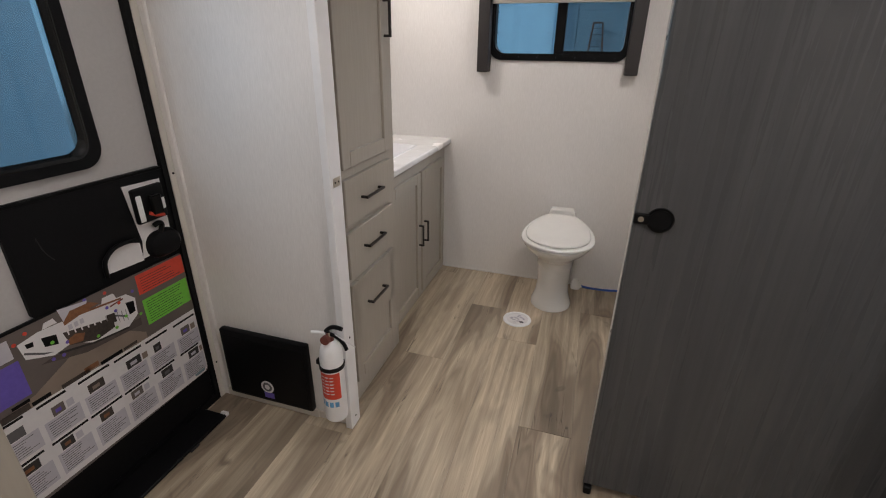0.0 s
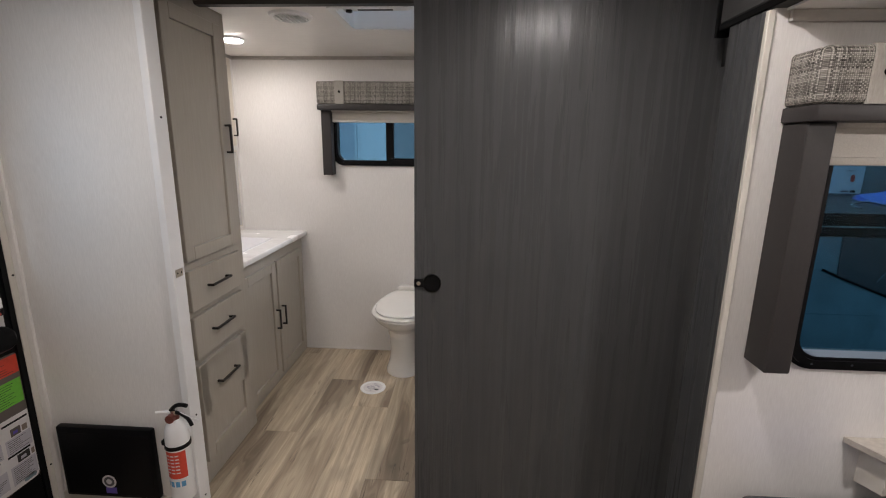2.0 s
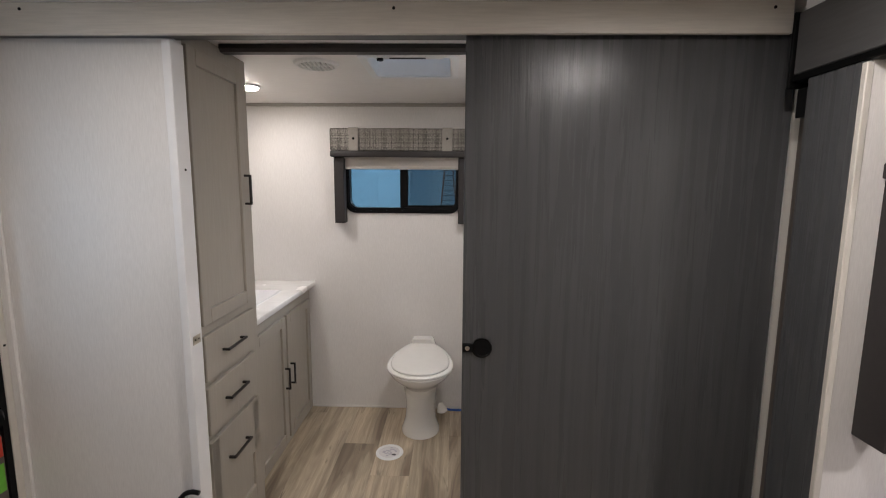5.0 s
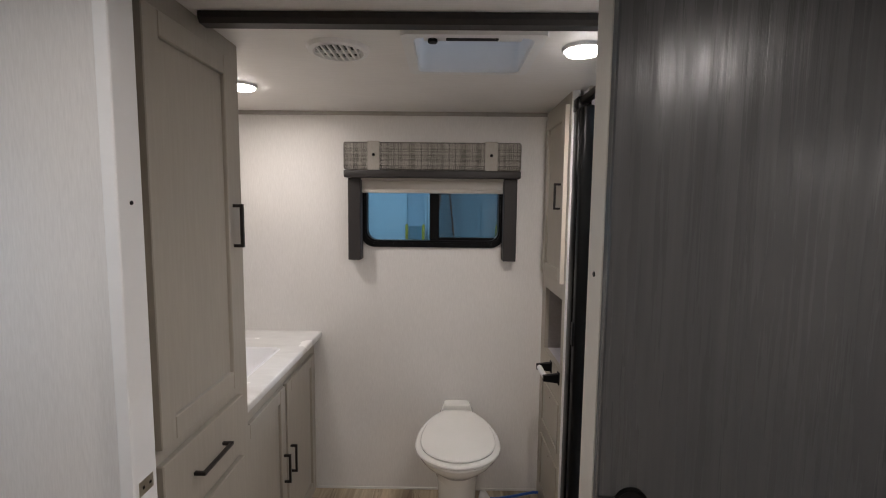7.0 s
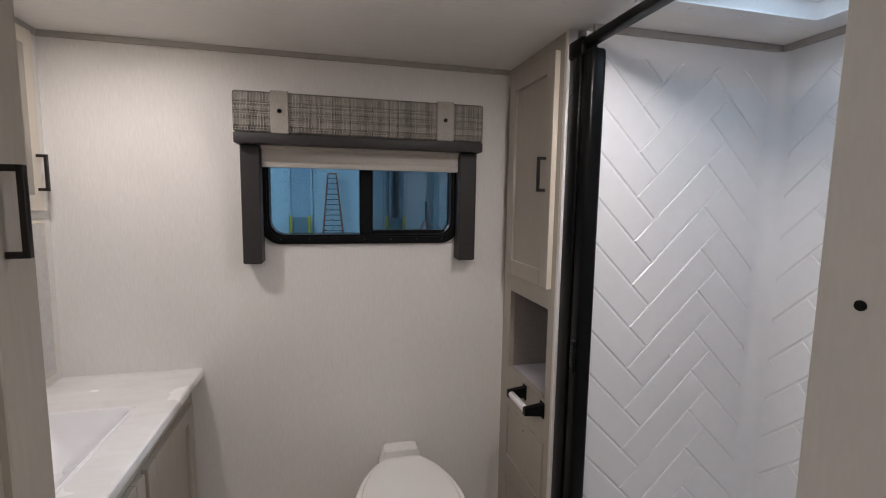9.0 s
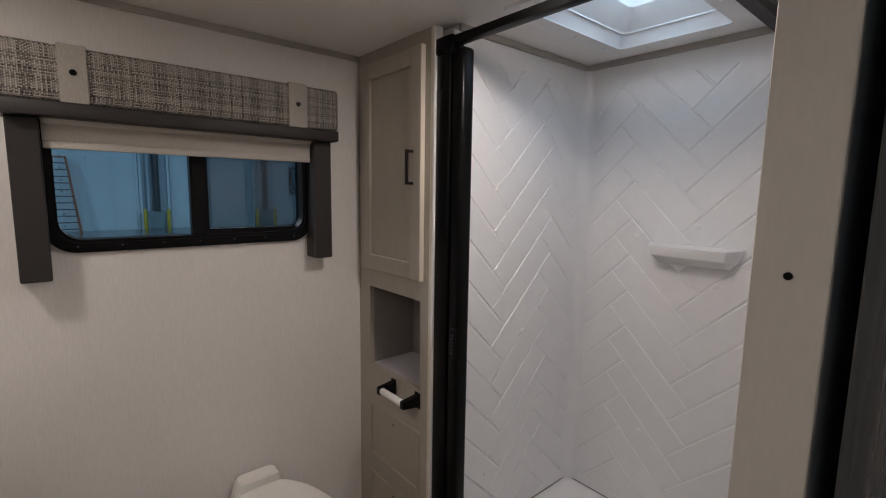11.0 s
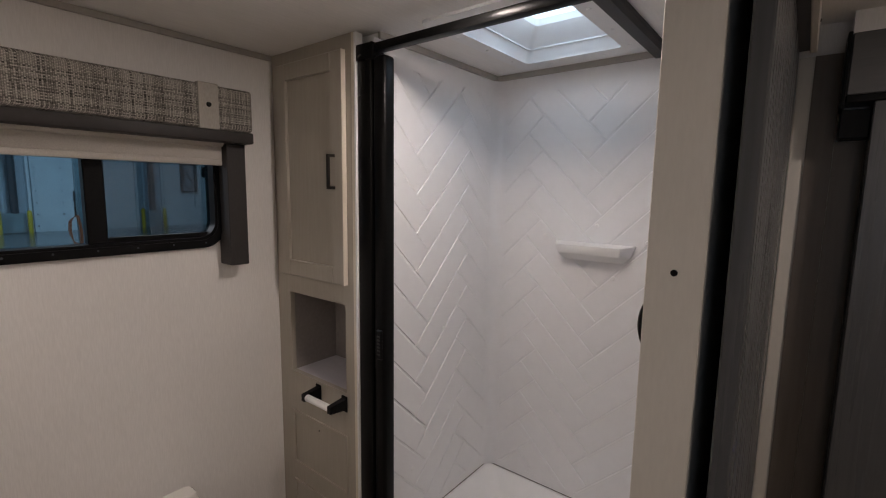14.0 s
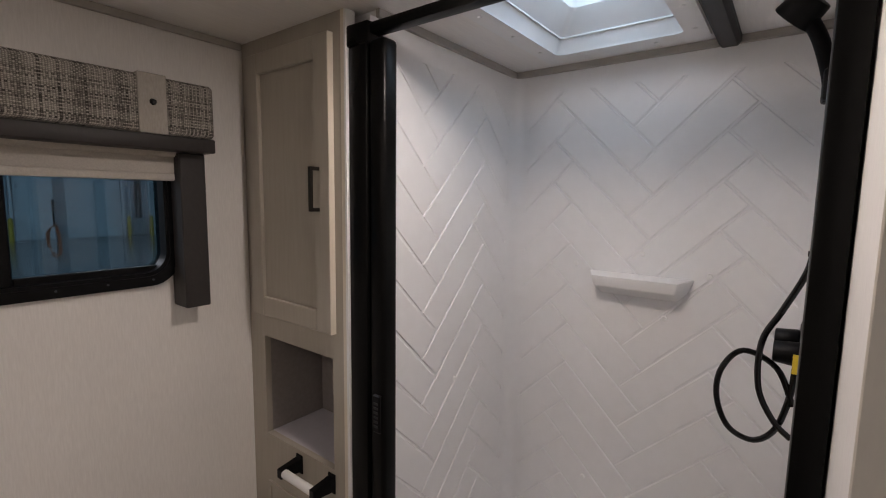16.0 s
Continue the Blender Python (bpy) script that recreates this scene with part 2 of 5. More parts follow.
WALL = mat("linen_wallboard", (0.72, 0.695, 0.67), 0.55, grain=(330, 330, 32), amount=0.046, blotch=2.5, blotch_amount=0.03, bump=0.10, tint=(0.78, 0.76, 0.74))
CEIL = mat("ceiling_vinyl", (0.81, 0.79, 0.77), 0.5, grain=(12, 160, 160), amount=0.05, bump=0.05)
TRIM = mat("beige_trim", (0.60, 0.565, 0.51), 0.45, grain=(150, 150, 30), amount=0.035, bump=0.04)
TRIM_X = mat("beige_header_vinyl", (0.58, 0.545, 0.49), 0.42, grain=(8, 150, 150), amount=0.1, bump=0.06)
COVE = mat("taupe_cove", (0.40, 0.375, 0.345), 0.5, grain=(30, 30, 90), amount=0.07)
GREIGE = mat("greige_cabinet_paint", (0.364, 0.333, 0.283), 0.42, grain=(90, 90, 7), amount=0.06, blotch=3, blotch_amount=0.04, bump=0.05)
# Cabinet colour darkened for the shade inside the deep niche.
NICHE = mat("niche_shade", (0.27, 0.245, 0.235), 0.5, grain=(60, 60, 60))
EDGE = mat("cream_edge_band", (0.66, 0.61, 0.52), 0.45, grain=(100, 100, 10), amount=0.05)
CHAR = char_wood("charcoal_wood_vinyl")
UMBER_W = mat("umber_brown", (0.110, 0.090, 0.075), 0.5, grain=(60, 60, 4), amount=0.15, bump=0.1)
CHAR_T = mat("charcoal_trim", (0.075, 0.073, 0.072), 0.42, grain=(90, 10, 90), amount=0.15, bump=0.12)
BOARD = mat("charcoal_vinyl_wrap", (0.033, 0.0295, 0.029), 0.5, grain=(120, 120, 60), amount=0.1, bump=0.1, spec=0.32)
BLACK = mat("black_plastic", (0.005, 0.005, 0.0055), 0.42, grain=(80, 80, 80), amount=0.2, spec=0.13)
BLACK_M = mat("black_metal", (0.0035, 0.0035, 0.0035), 0.30, grain=(90, 90, 20), amount=0.2, spec=0.11)
HOSE = mat("glossy_black_hose", (0.004, 0.004, 0.004), 0.18, grain=(90, 90, 90), amount=0.1, spec=0.4)
BLACK_R = mat("black_rubber", (0.012, 0.012, 0.012), 0.6, grain=(120, 120, 120), amount=0.2)
PULL = mat("bronze_black_pull", (0.018, 0.015, 0.013), 0.35, 0.3, grain=(120, 120, 120), amount=0.2)
WHITE_P = mat("white_moulded_plastic", (0.80, 0.80, 0.80), 0.35, grain=(20, 20, 20), amount=0.02, bump=0.02)
SHOWER = mat("white_shower_panel", (0.79, 0.79, 0.80), 0.36, grain=(25, 25, 25), amount=0.02, blotch=2, blotch_amount=0.02, bump=0.03)
CERAMIC = mat("white_ceramic", (0.80, 0.785, 0.75), 0.12, grain=(15, 15, 15), amount=0.015, bump=0.0, coat=0.3)
SINK = mat("white_basin", (0.78, 0.78, 0.80), 0.15, grain=(15, 15, 15), amount=0.02, bump=0.0)
MARBLE = mat("marble_laminate", (0.70, 0.69, 0.675), 0.25, grain=(4, 14, 14), amount=0.07, blotch=7, blotch_amount=0.03, bump=0.0, tint=(0.78, 0.775, 0.765), detail=4)
CHROME = mat("chrome", (0.7, 0.7, 0.7), 0.12, 1.0, bump=0.0)
BRASS = mat("satin_nickel", (0.55, 0.5, 0.42), 0.3, 0.9, bump=0.0)
SHADE = mat("roller_shade_cloth", (0.47, 0.44, 0.40), 0.9, grain=(260, 260, 260), amount=0.1, bump=0.1)
TAB = mat("linen_strap", (0.36, 0.335, 0.30), 0.9, grain=(240, 240, 60), amount=0.15, bump=0.2)
TWEED = weave("tweed_cloth", (0.036, 0.033, 0.030), (0.47, 0.44, 0.395))
WOOD = planks("oak_vinyl_plank")
SEAM = mat("floor_seam", (0.24, 0.195, 0.145), 0.7)
PANE = glass("tinted_pane", (0.42, 0.55, 0.61))
PANE_S = glass("screened_pane", (0.28, 0.365, 0.405))
PANE_D = glass("dark_tinted_pane", (0.36, 0.53, 0.60), ior=1.2)
# Emission in dome and lid stands in for hall light passing through.
DOMEM = glow("glowing_skylight_dome", (0.62, 0.84, 1.0), 3.2)
LIDM = glow("glowing_fan_lid", (0.62, 0.78, 1.0), 0.12)
PUCK = glow("puck_lens", (1.0, 0.93, 0.84), 38.0)
BLUE_LED = glow("blue_led", (0.08, 0.1, 1.0), 4.0)
BLUE = mat("blue_tubing", (0.02, 0.10, 0.45), 0.35)
TARP = mat("blue_tarpaulin", (0.012, 0.045, 0.24), 0.4, grain=(8, 8, 8), amount=0.2, bump=0.3)
BLUE_P = mat("light_blue_print", (0.12, 0.35, 0.62), 0.5)
REDBROWN = mat("red_brown_plastic", (0.16, 0.045, 0.035), 0.4)
RED = mat("red_print", (0.62, 0.06, 0.03), 0.5)
GREEN = mat("green_print", (0.16, 0.52, 0.05), 0.5)
PURPLE = mat("purple_print", (0.13, 0.09, 0.42), 0.5)
PAPER = mat("white_print", (0.70, 0.68, 0.68), 0.5, grain=(40, 40, 40), amount=0.04)
TAUPE = mat("taupe_print", (0.125, 0.103, 0.094), 0.5, grain=(6, 6, 6), amount=0.1)
TAUPE_D = mat("deep_taupe_print", (0.075, 0.060, 0.053), 0.5, grain=(30, 30, 30), amount=0.25)
SAND = mat("sand_print", (0.24, 0.19, 0.15), 0.5, grain=(6, 6, 6), amount=0.15)
INK = mat("grey_print_ink", (0.11, 0.105, 0.11), 0.6)
RUST = mat("rust_print", (0.20, 0.085, 0.035), 0.5, grain=(90, 90, 90), amount=0.35)
UMBER = mat("umber_print", (0.045, 0.034, 0.028), 0.5, grain=(120, 120, 120), amount=0.4)
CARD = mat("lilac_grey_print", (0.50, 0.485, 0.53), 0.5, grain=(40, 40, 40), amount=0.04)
DOORSKIN = mat("entry_door_skin", (0.43, 0.415, 0.405), 0.5, grain=(80, 80, 80), amount=0.04)
LEATHER = mat("grey_leatherette", (0.075, 0.075, 0.08), 0.5, grain=(140, 140, 140), amount=0.2, bump=0.25)
STONE = mat("speckled_laminate", (0.46, 0.42, 0.37), 0.35, grain=(60, 60, 60), amount=0.15)
DOORWHITE = mat("hall_door_panel", (0.72, 0.78, 0.80), 0.5, grain=(2, 2, 2), amount=0.04)
HALLWALL = mat("hall_wall_panel", (0.48, 0.55, 0.60), 0.6, grain=(3, 3, 1), amount=0.05)
HALLFLOOR = mat("polished_concrete", (0.105, 0.115, 0.12), 0.16, grain=(3, 3, 3), amount=0.15)
DARKSTEEL = mat("dark_steel", (0.06, 0.07, 0.08), 0.5)
YELLOW = mat("bollard_yellow", (0.60, 0.44, 0.03), 0.5)
ORANGE = mat("ladder_fibreglass", (0.45, 0.14, 0.06), 0.5)
TRAILER = mat("dark_trailer_body", (0.25, 0.335, 0.365), 0.25, grain=(4, 4, 4), amount=0.2)


# ---------- building helpers ----------
ORIGIN = {}


def mesh_of(name, bm, material, smooth=True):
    me = bpy.data.meshes.new(name)
    bmesh.ops.recalc_face_normals(bm, faces=bm.faces[:])
    bm.to_mesh(me)
    bm.free()
    me.materials.append(material)
    if smooth:
        me.shade_smooth()
        me.set_sharp_from_angle(angle=radians(35))
    return me


def thing(name, base, label, category, group="", kind=""):
    ob = new(name)
    ob.empty_display_size = 0.1
    ob.location = base
    ORIGIN[ob.name] = Vector(base)
    return tagged(ob, label, category, group, kind)


def part(name, bm, material, parent, label=""):
    o = ORIGIN[parent.name]
    bmesh.ops.translate(bm, vec=-o, verts=bm.verts[:])
    ob = new(name, mesh_of(name, bm, material))
    ob.parent = parent
    ORIGIN[ob.name] = o
    return tagged(ob, label)


def solo(name, bm, material, label, category, group="", kind=""):
    ob = new(name, mesh_of(name, bm, material))
    ORIGIN[ob.name] = Vector((0, 0, 0))
    return tagged(ob, label, category, group, kind)


def structure(name, bm, material, label="", category=""):
    return solo(name, bm, material, label, category, kind="structure")


def box(x0, x1, y0, y1, z0, z1, bevel=0.0, bm=None, seg=1):
    made = bmesh.new()
    bmesh.ops.create_cube(made, size=1, matrix=Matrix.Translation(((x0 + x1) / 2, (y0 + y1) / 2, (z0 + z1) / 2)) @ Matrix.Diagonal((abs(x1 - x0), abs(y1 - y0), abs(z1 - z0), 1)))
    if bevel:
        bmesh.ops.bevel(made, geom=made.edges[:], offset=bevel, segments=seg, profile=0.5, affect="EDGES")
    return join(bm, made)


def join(bm, made):
    if bm is None:
        return made
    me = bpy.data.meshes.new("temp")
    made.to_mesh(me)
    made.free()
    bm.from_mesh(me)
    bpy.data.meshes.remove(me)
    return bm


def cyl(p, q, r, r2=None, n=20, bm=None, bevel=0.0):
    p, q = Vector(p), Vector(q)
    made = bmesh.new()
    turn = (q - p).to_track_quat("Z", "Y").to_matrix().to_4x4()
    bmesh.ops.create_cone(made, cap_ends=True, segments=n, radius1=r, radius2=r if r2 is None else r2, depth=(q - p).length, matrix=Matrix.Translation((p + q) / 2) @ turn)
    if bevel:
        rim = [e for e in made.edges if any(len(f.verts) > 4 for f in e.link_faces)]
        bmesh.ops.bevel(made, geom=rim, offset=bevel, segments=2, profile=0.5, affect="EDGES")
    return join(bm, made)


def loft(rings, bm=None, caps=True):
    made = bmesh.new()
    rows = [[made.verts.new(v) for v in ring] for ring in rings]
    n = len(rows[0])
    for a, b in zip(rows, rows[1:]):
        for i in range(n):
            made.faces.new((a[i], a[(i + 1) % n], b[(i + 1) % n], b[i]))
    if caps:
        made.faces.new(rows[0]), made.faces.new(rows[-1])
    return join(bm, made)


def ring(cx, cy, z, rx, ry, n=32, egg=0.0):
    """A level ring; egg narrows it towards +y."""
    out = []
    for i in range(n):
        a = math.tau * i / n
        y = math.sin(a)
        out.append((cx + rx * math.cos(a) * (1 - egg * (0.5 + 0.5 * y) ** 3), cy + ry * y, z))
    return out


def lathe(cx, cy, profile, n=28, bm=None, caps=True):
    return loft([ring(cx, cy, z, r, r, n) for r, z in profile], bm, caps)


def tube(points, r, n=10, steps=6, bm=None):
    pts = [Vector(p) for p in points]
    line = []
    for i in range(len(pts) - 1):
        p0, p1, p2, p3 = pts[max(i - 1, 0)], pts[i], pts[i + 1], pts[min(i + 2, len(pts) - 1)]
        for k in range(steps):
            t = k / steps
            line.append(0.5 * (2 * p1 + (p2 - p0) * t + (2 * p0 - 5 * p1 + 4 * p2 - p3) * t * t + (3 * p1 - p0 - 3 * p2 + p3) * t ** 3))
    line.append(pts[-1])
    side, rings = None, []
    for i, p in enumerate(line):
        d = (line[min(i + 1, len(line) - 1)] - line[max(i - 1, 0)]).normalized()
        if side is None:
            side = d.orthogonal().normalized()
        side = (side - d * side.dot(d)).normalized()
        up = d.cross(side)
        rings.append([p + r * (math.cos(math.tau * k / n) * side + math.sin(math.tau * k / n) * up) for k in range(n)])
    return loft(rings, bm)


def prism(poly, axis, a, b, bm=None):
    """A flat outline, given in the two other axes in order, carried along an axis from a to b."""
    def at(u, v, w):
        return {"x": (w, u, v), "y": (u, w, v), "z": (u, v, w)}[axis]
    return loft([[at(u, v, a) for u, v in poly], [at(u, v, b) for u, v in poly]], bm)


def rounded(u0, u1, v0, v1, r, n=6):
    out = []
    for cu, cv, start in ((u1 - r, v1 - r, 0), (u0 + r, v1 - r, 90), (u0 + r, v0 + r, 180), (u1 - r, v0 + r, 270)):
        for k in range(n + 1):
            a = radians(start + 90 * k / n)
            out.append((cu + r * math.cos(a), cv + r * math.sin(a)))
    return out


def band(outer, inner, axis, a, b, bm=None):
    """A frame between two outlines of equal count, from a to b along the axis."""
    def at(u, v, w):
        return {"x": (w, u, v), "y": (u, w, v), "z": (u, v, w)}[axis]
    made = bmesh.new()
    rows = [[made.verts.new(at(u, v, w)) for u, v in line] for line, w in ((outer, a), (outer, b), (inner, b), (inner, a))]
    n = len(outer)
    for k in range(4):
        p, q = rows[k], rows[(k + 1) % 4]
        for i in range(n):
            made.faces.new((p[i], p[(i + 1) % n], q[(i + 1) % n], q[i]))
    return join(bm, made)


def shaker_x(parent, name, face, out, y0, y1, z0, z1, rail, material, thick=0.019):
    """A shaker door or drawer front that lies in an x plane: face is its back, out the way it faces. Frame rails proud of the panel."""
    f = face + out * thick
    p = face + out * (thick - 0.0115)
    bm = box(min(face, p), max(face, p), y0 + rail - 0.004, y1 - rail + 0.004, z0 + rail - 0.004, z1 - rail + 0.004)
    panel = part("panel", bm, material, parent)
    lo, hi = min(face, f), max(face, f)
    frame_bm = box(lo, hi, y0, y0 + rail, z0, z1, 0.0022)
    box(lo, hi, y1 - rail, y1, z0, z1, 0.0022, frame_bm)
    box(lo, hi, y0 + rail, y1 - rail, z0, z0 + rail, 0.0022, frame_bm)
    box(lo, hi, y0 + rail, y1 - rail, z1 - rail, z1, 0.0022, frame_bm)
    return part(name, frame_bm, material, parent)


def pull_x(parent, face, out, y, z, length, upright):
    """A square bar pull on two posts."""
    s, reach = 0.0095, 0.030
    a, b = face, face + out * reach
    bar0, bar1 = sorted((b - out * s, b))
    p0, p1 = sorted((a, b - out * s * 0.5))
    h = length / 2
    if upright:
        bm = box(bar0, bar1, y - s / 2, y + s / 2, z - h, z + h, 0.001)
        for k in (-1, 1):
            box(p0, p1, y - s / 2, y + s / 2, z + k * (h - s / 2) - s / 2, z + k * (h - s / 2) + s / 2, 0.001, bm)
    else:
        bm = box(bar0, bar1, y - h, y + h, z - s / 2, z + s / 2, 0.001)
        for k in (-1, 1):
            box(p0, p1, y + k * (h - s / 2) - s / 2, y + k * (h - s / 2) + s / 2, z - s / 2, z + s / 2, 0.001, bm)
    return part("handle", bm, PULL, parent, "black square bar pull")


def screw_y(parent, x, y, z, r=0.004):
    return part("screw", cyl((x, y, z), (x, y - 0.002, z), r, n=10), BLACK, parent, "small dark screw cap")


def screw_x(parent, x, y, z, out, r=0.004):
    return part("screw", cyl((x, y, z), (x + out * 0.002, y, z), r, n=10), BLACK, parent, "small dark screw cap")


# ---------- the plan ----------
XL, XR = -1.385, 1.165          # side walls
YB = 2.778                      # rear wall of the bathroom
CB, CF = 2.058, 2.055           # ceilings of bathroom and living space
YP0, YP1 = 1.225, 1.268         # bathroom partition, entry side
YF = -3.4                       # far end of the living space
GROUND = -0.85                  # hall floor below the trailer's floor


def slab(axis, lo, hi, a, b, holes):
    """A slab from a to b along the axis, over the rectangle lo..hi of the two other axes, with rectangular holes (u0, u1, v0, v1), as one closed skin."""
    us = sorted({lo[0], hi[0], *(h[0] for h in holes), *(h[1] for h in holes)})
    vs = sorted({lo[1], hi[1], *(h[2] for h in holes), *(h[3] for h in holes)})
    made, spots = bmesh.new(), {}

    def spot(i, j, w):
        if (i, j, w) not in spots:
            u, v = us[i], vs[j]
            spots[i, j, w] = made.verts.new({"x": (w, u, v), "y": (u, w, v), "z": (u, v, w)}[axis])
        return spots[i, j, w]

    full = {(i, j) for i in range(len(us) - 1) for j in range(len(vs) - 1)
            if not any(h[0] <= us[i] and us[i + 1] <= h[1] and h[2] <= vs[j] and vs[j + 1] <= h[3] for h in holes)}
    for i, j in full:
        corners = ((i, j), (i + 1, j), (i + 1, j + 1), (i, j + 1))
        for w in (a, b):
            made.faces.new([spot(*c, w) for c in corners])
        for k, (di, dj) in enumerate(((0, -1), (1, 0), (0, 1), (-1, 0))):
            if (i + di, j + dj) not in full:
                c, d = corners[k], corners[(k + 1) % 4]
                made.faces.new((spot(*c, a), spot(*d, a), spot(*d, b), spot(*c, b)))
    return made


# ---------- large structure ----------
WIN1 = (-0.545, 0.172, 1.380, 1.740)
DOORHOLE = (0.44, 1.175, 0.0, 1.93)
SLIDE = (-1.6, 0.90, 0.0, 1.82)
WIN2 = (1.258, 1.88, 0.93, 1.66)
FAN = (-0.215, 0.133, 1.700, 2.030)
SKY = (0.541, 1.020, 1.672, 2.028)

structure("wall_rear", slab("y", (XL - 0.05, -0.05), (XR + 0.05, 2.2), YB, YB + 0.05, [WIN1]), WALL, "off-white linen-textured rear wall with a window", "wall")
structure("wall_entry_side", slab("x", (YF, -0.05), (YB, 2.2), XL - 0.05, XL, [DOORHOLE]), WALL, "off-white linen-textured side wall with the entry door", "wall")
structure("wall_slide_side", slab("x", (YF, -0.05), (YB, 2.2), XR, XR + 0.05, [SLIDE]), WALL, "off-white side wall opening into the slide-out", "wall")
structure("wall_front", box(XL - 0.05, XR + 0.05, YF - 0.05, YF, -0.05, 2.2), WALL, "plain off-white end wall", "wall")
structure("ceiling_bathroom", slab("z", (XL, YP0), (XR, YB), CB, CB + 0.05, [FAN, SKY]), CEIL, "pale vinyl bathroom ceiling", "ceiling")
structure("ceiling_living", box(XL, XR, YF, YP0, CF, CF + 0.05), CEIL, "pale vinyl living space ceiling", "ceiling")
floor = structure("floor", box(XL - 0.05, XR + 0.05, YF - 0.05, YB + 0.05, -0.06, -0.004), SEAM, "grey-brown oak plank floor", "floor")

# partition on the entry side, with its pale end cap
part_l = structure("wall_partition_entry", box(XL, -0.715, YP0, YP1, 0, CB), WALL, "off-white partition beside the entry door", "wall")
bm = box(-0.737, -0.709, 1.199, YP1, 0, 1.966, 0.002)
cap = part("end_cap", bm, WHITE_P, part_l, "white partition end cap")
for z in (0.42, 1.577, 0.62, 0.045):
    if z != 0.62:
        screw_x(cap, -0.709, 1.234, z, 1)
strike = thing("strike_plate", (-0.709, 1.233, 1.014), "small steel latch strike plate on the partition end", "strike plate")
part("plate", box(-0.709, -0.707, 1.212, 1.254, 1.0, 1.03, 0.0008), BRASS, strike)
for dy in (-0.010, 0.010):
    part("hole", cyl((-0.7068, 1.233 + dy, 1.015), (-0.7062, 1.233 + dy, 1.015), 0.0035, n=10), BLACK, strike)

# partition on the shower side, with its beige jamb
part_r = structure("wall_partition_shower", box(0.198, XR, 1.262, 1.342, 0, CB), WALL, "off-white partition behind the sliding door", "wall")
jamb = structure("trim_jamb", box(0.192, 0.198, 1.259, 1.345, 0, CB, 0.0015), TRIM, "beige jamb on the partition end", "trim")
screw_x(jamb, 0.192, 1.302, 1.441, -1, 0.0055)
screw_x(jamb, 0.192, 1.302, 0.60, -1, 0.0055)

# header board over the opening
header = structure("trim_header", box(XL, 1.105, 1.160, 1.176, 1.966, CF, 0.002), TRIM_X, "beige header board over the sliding door", "trim")
part("track_box", box(XL, 1.105, 1.176, YP0 + 0.02, 1.974, CF), CHAR_T, header, "dark sliding door track")
for x in (-1.125, -0.027, 1.05):
    screw_y(header, x, 1.160, 2.036, 0.0045)
part("rear_board", box(-0.715, XR, 1.262, 1.30, 2.015, CB), WALL, header)

# dark strip across the bathroom ceiling
strip = structure("trim_ceiling_strip", prism([(1.553, CB - 0.002), (1.553, 2.040), (1.562, 2.029), (1.598, 2.029), (1.607, 2.040), (1.607, CB - 0.002)], "x", -0.74, 1.147), BOARD, "dark rounded strip across the bathroom ceiling", "trim")

# cove trims under the ceilings
structure("trim_cove_rear", box(XL, 0.40, YB - 0.010, YB, 2.038, CB, 0.002), COVE, "taupe cove strip above the rear wall", "trim")
structure("trim_cove_shower_back", box(1.148, 1.161, 1.36, 2.246, 2.036, CB, 0.002), COVE, "taupe cove strip above the shower", "trim")
structure("trim_cove_shower_side", box(0.45, 1.147, 2.234, 2.247, 2.036, CB, 0.002), COVE, "taupe cove strip above the shower side", "trim")
structure("trim_cove_entry", box(-1.231, -1.219, 1.82, YB - 0.013, 2.038, CB, 0.002), COVE, "taupe cove strip above the side wall", "trim")

# pale base edge under the black grille and rear wall
structure("baseboard_rear", box(-0.815, 0.40, YB - 0.006, YB, 0, 0.012, 0.001), WALL, "thin off-white base strip", "baseboard")
structure("baseboard_partition", box(-1.33, -0.87, YP0 - 0.012, YP0, 0, 0.038, 0.002), TRIM, "beige base strip below the grille", "baseboard")

# corner trim between partition and entry door
corner = structure("trim_entry_corner", box(XL, -1.340, 1.187, 1.212, 0, CF, 0.002), TRIM, "beige corner trim beside the entry door", "trim")
part("inner_strip", box(-1.372, -1.318, 1.2125, YP0, 0, CF, 0.003), WALL, corner)
for z in (0.996, 0.18, 1.7):
    screw_x(corner, -1.340, 1.200, z, 1, 0.004)

structure("baseboard", box(-1.317, -0.738, YP0 - 0.008, YP0 - 0.0005, 0.0, 0.034, 0.002), TRIM, "low beige baseboard along the partition", "baseboard")

# slide-out box
structure("wall_slide_end", slab("y", (1.0803, 0.25), (2.06, 1.86), 0.86, 0.91, [WIN2]), WALL, "off-white end wall of the slide-out with a window", "wall")
structure("wall_slide_outer", box(2.01, 2.06, -1.6, 0.86, 0.0, 1.86), WALL, "off-white outer wall of the slide-out", "wall")
structure("wall_slide_far", box(XR + 0.05, 2.06, -1.65, -1.6, 0.0, 1.86), WALL, "off-white far wall of the slide-out", "wall")
structure("ceiling_slide", box(XR - 0.06, 2.06, -1.6, 0.86, 1.81, 1.86), CEIL, "pale slide-out ceiling", "ceiling")
structure("floor_slide", box(XR + 0.05, 2.06, -1.6, 0.86, -0.05, 0.02), SEAM, "dark slide-out floor", "floor")
structure("trim_cove_slide", box(1.112, 2.01, 0.846, 0.86, 1.783, 1.81, 0.002), COVE, "taupe cove strip in the slide-out", "trim")
structure("trim_slide_corner", box(1.063, 1.080, 0.853, 0.868, 0, 1.81, 0.002), TRIM, "cream corner strip of the slide-out", "trim")
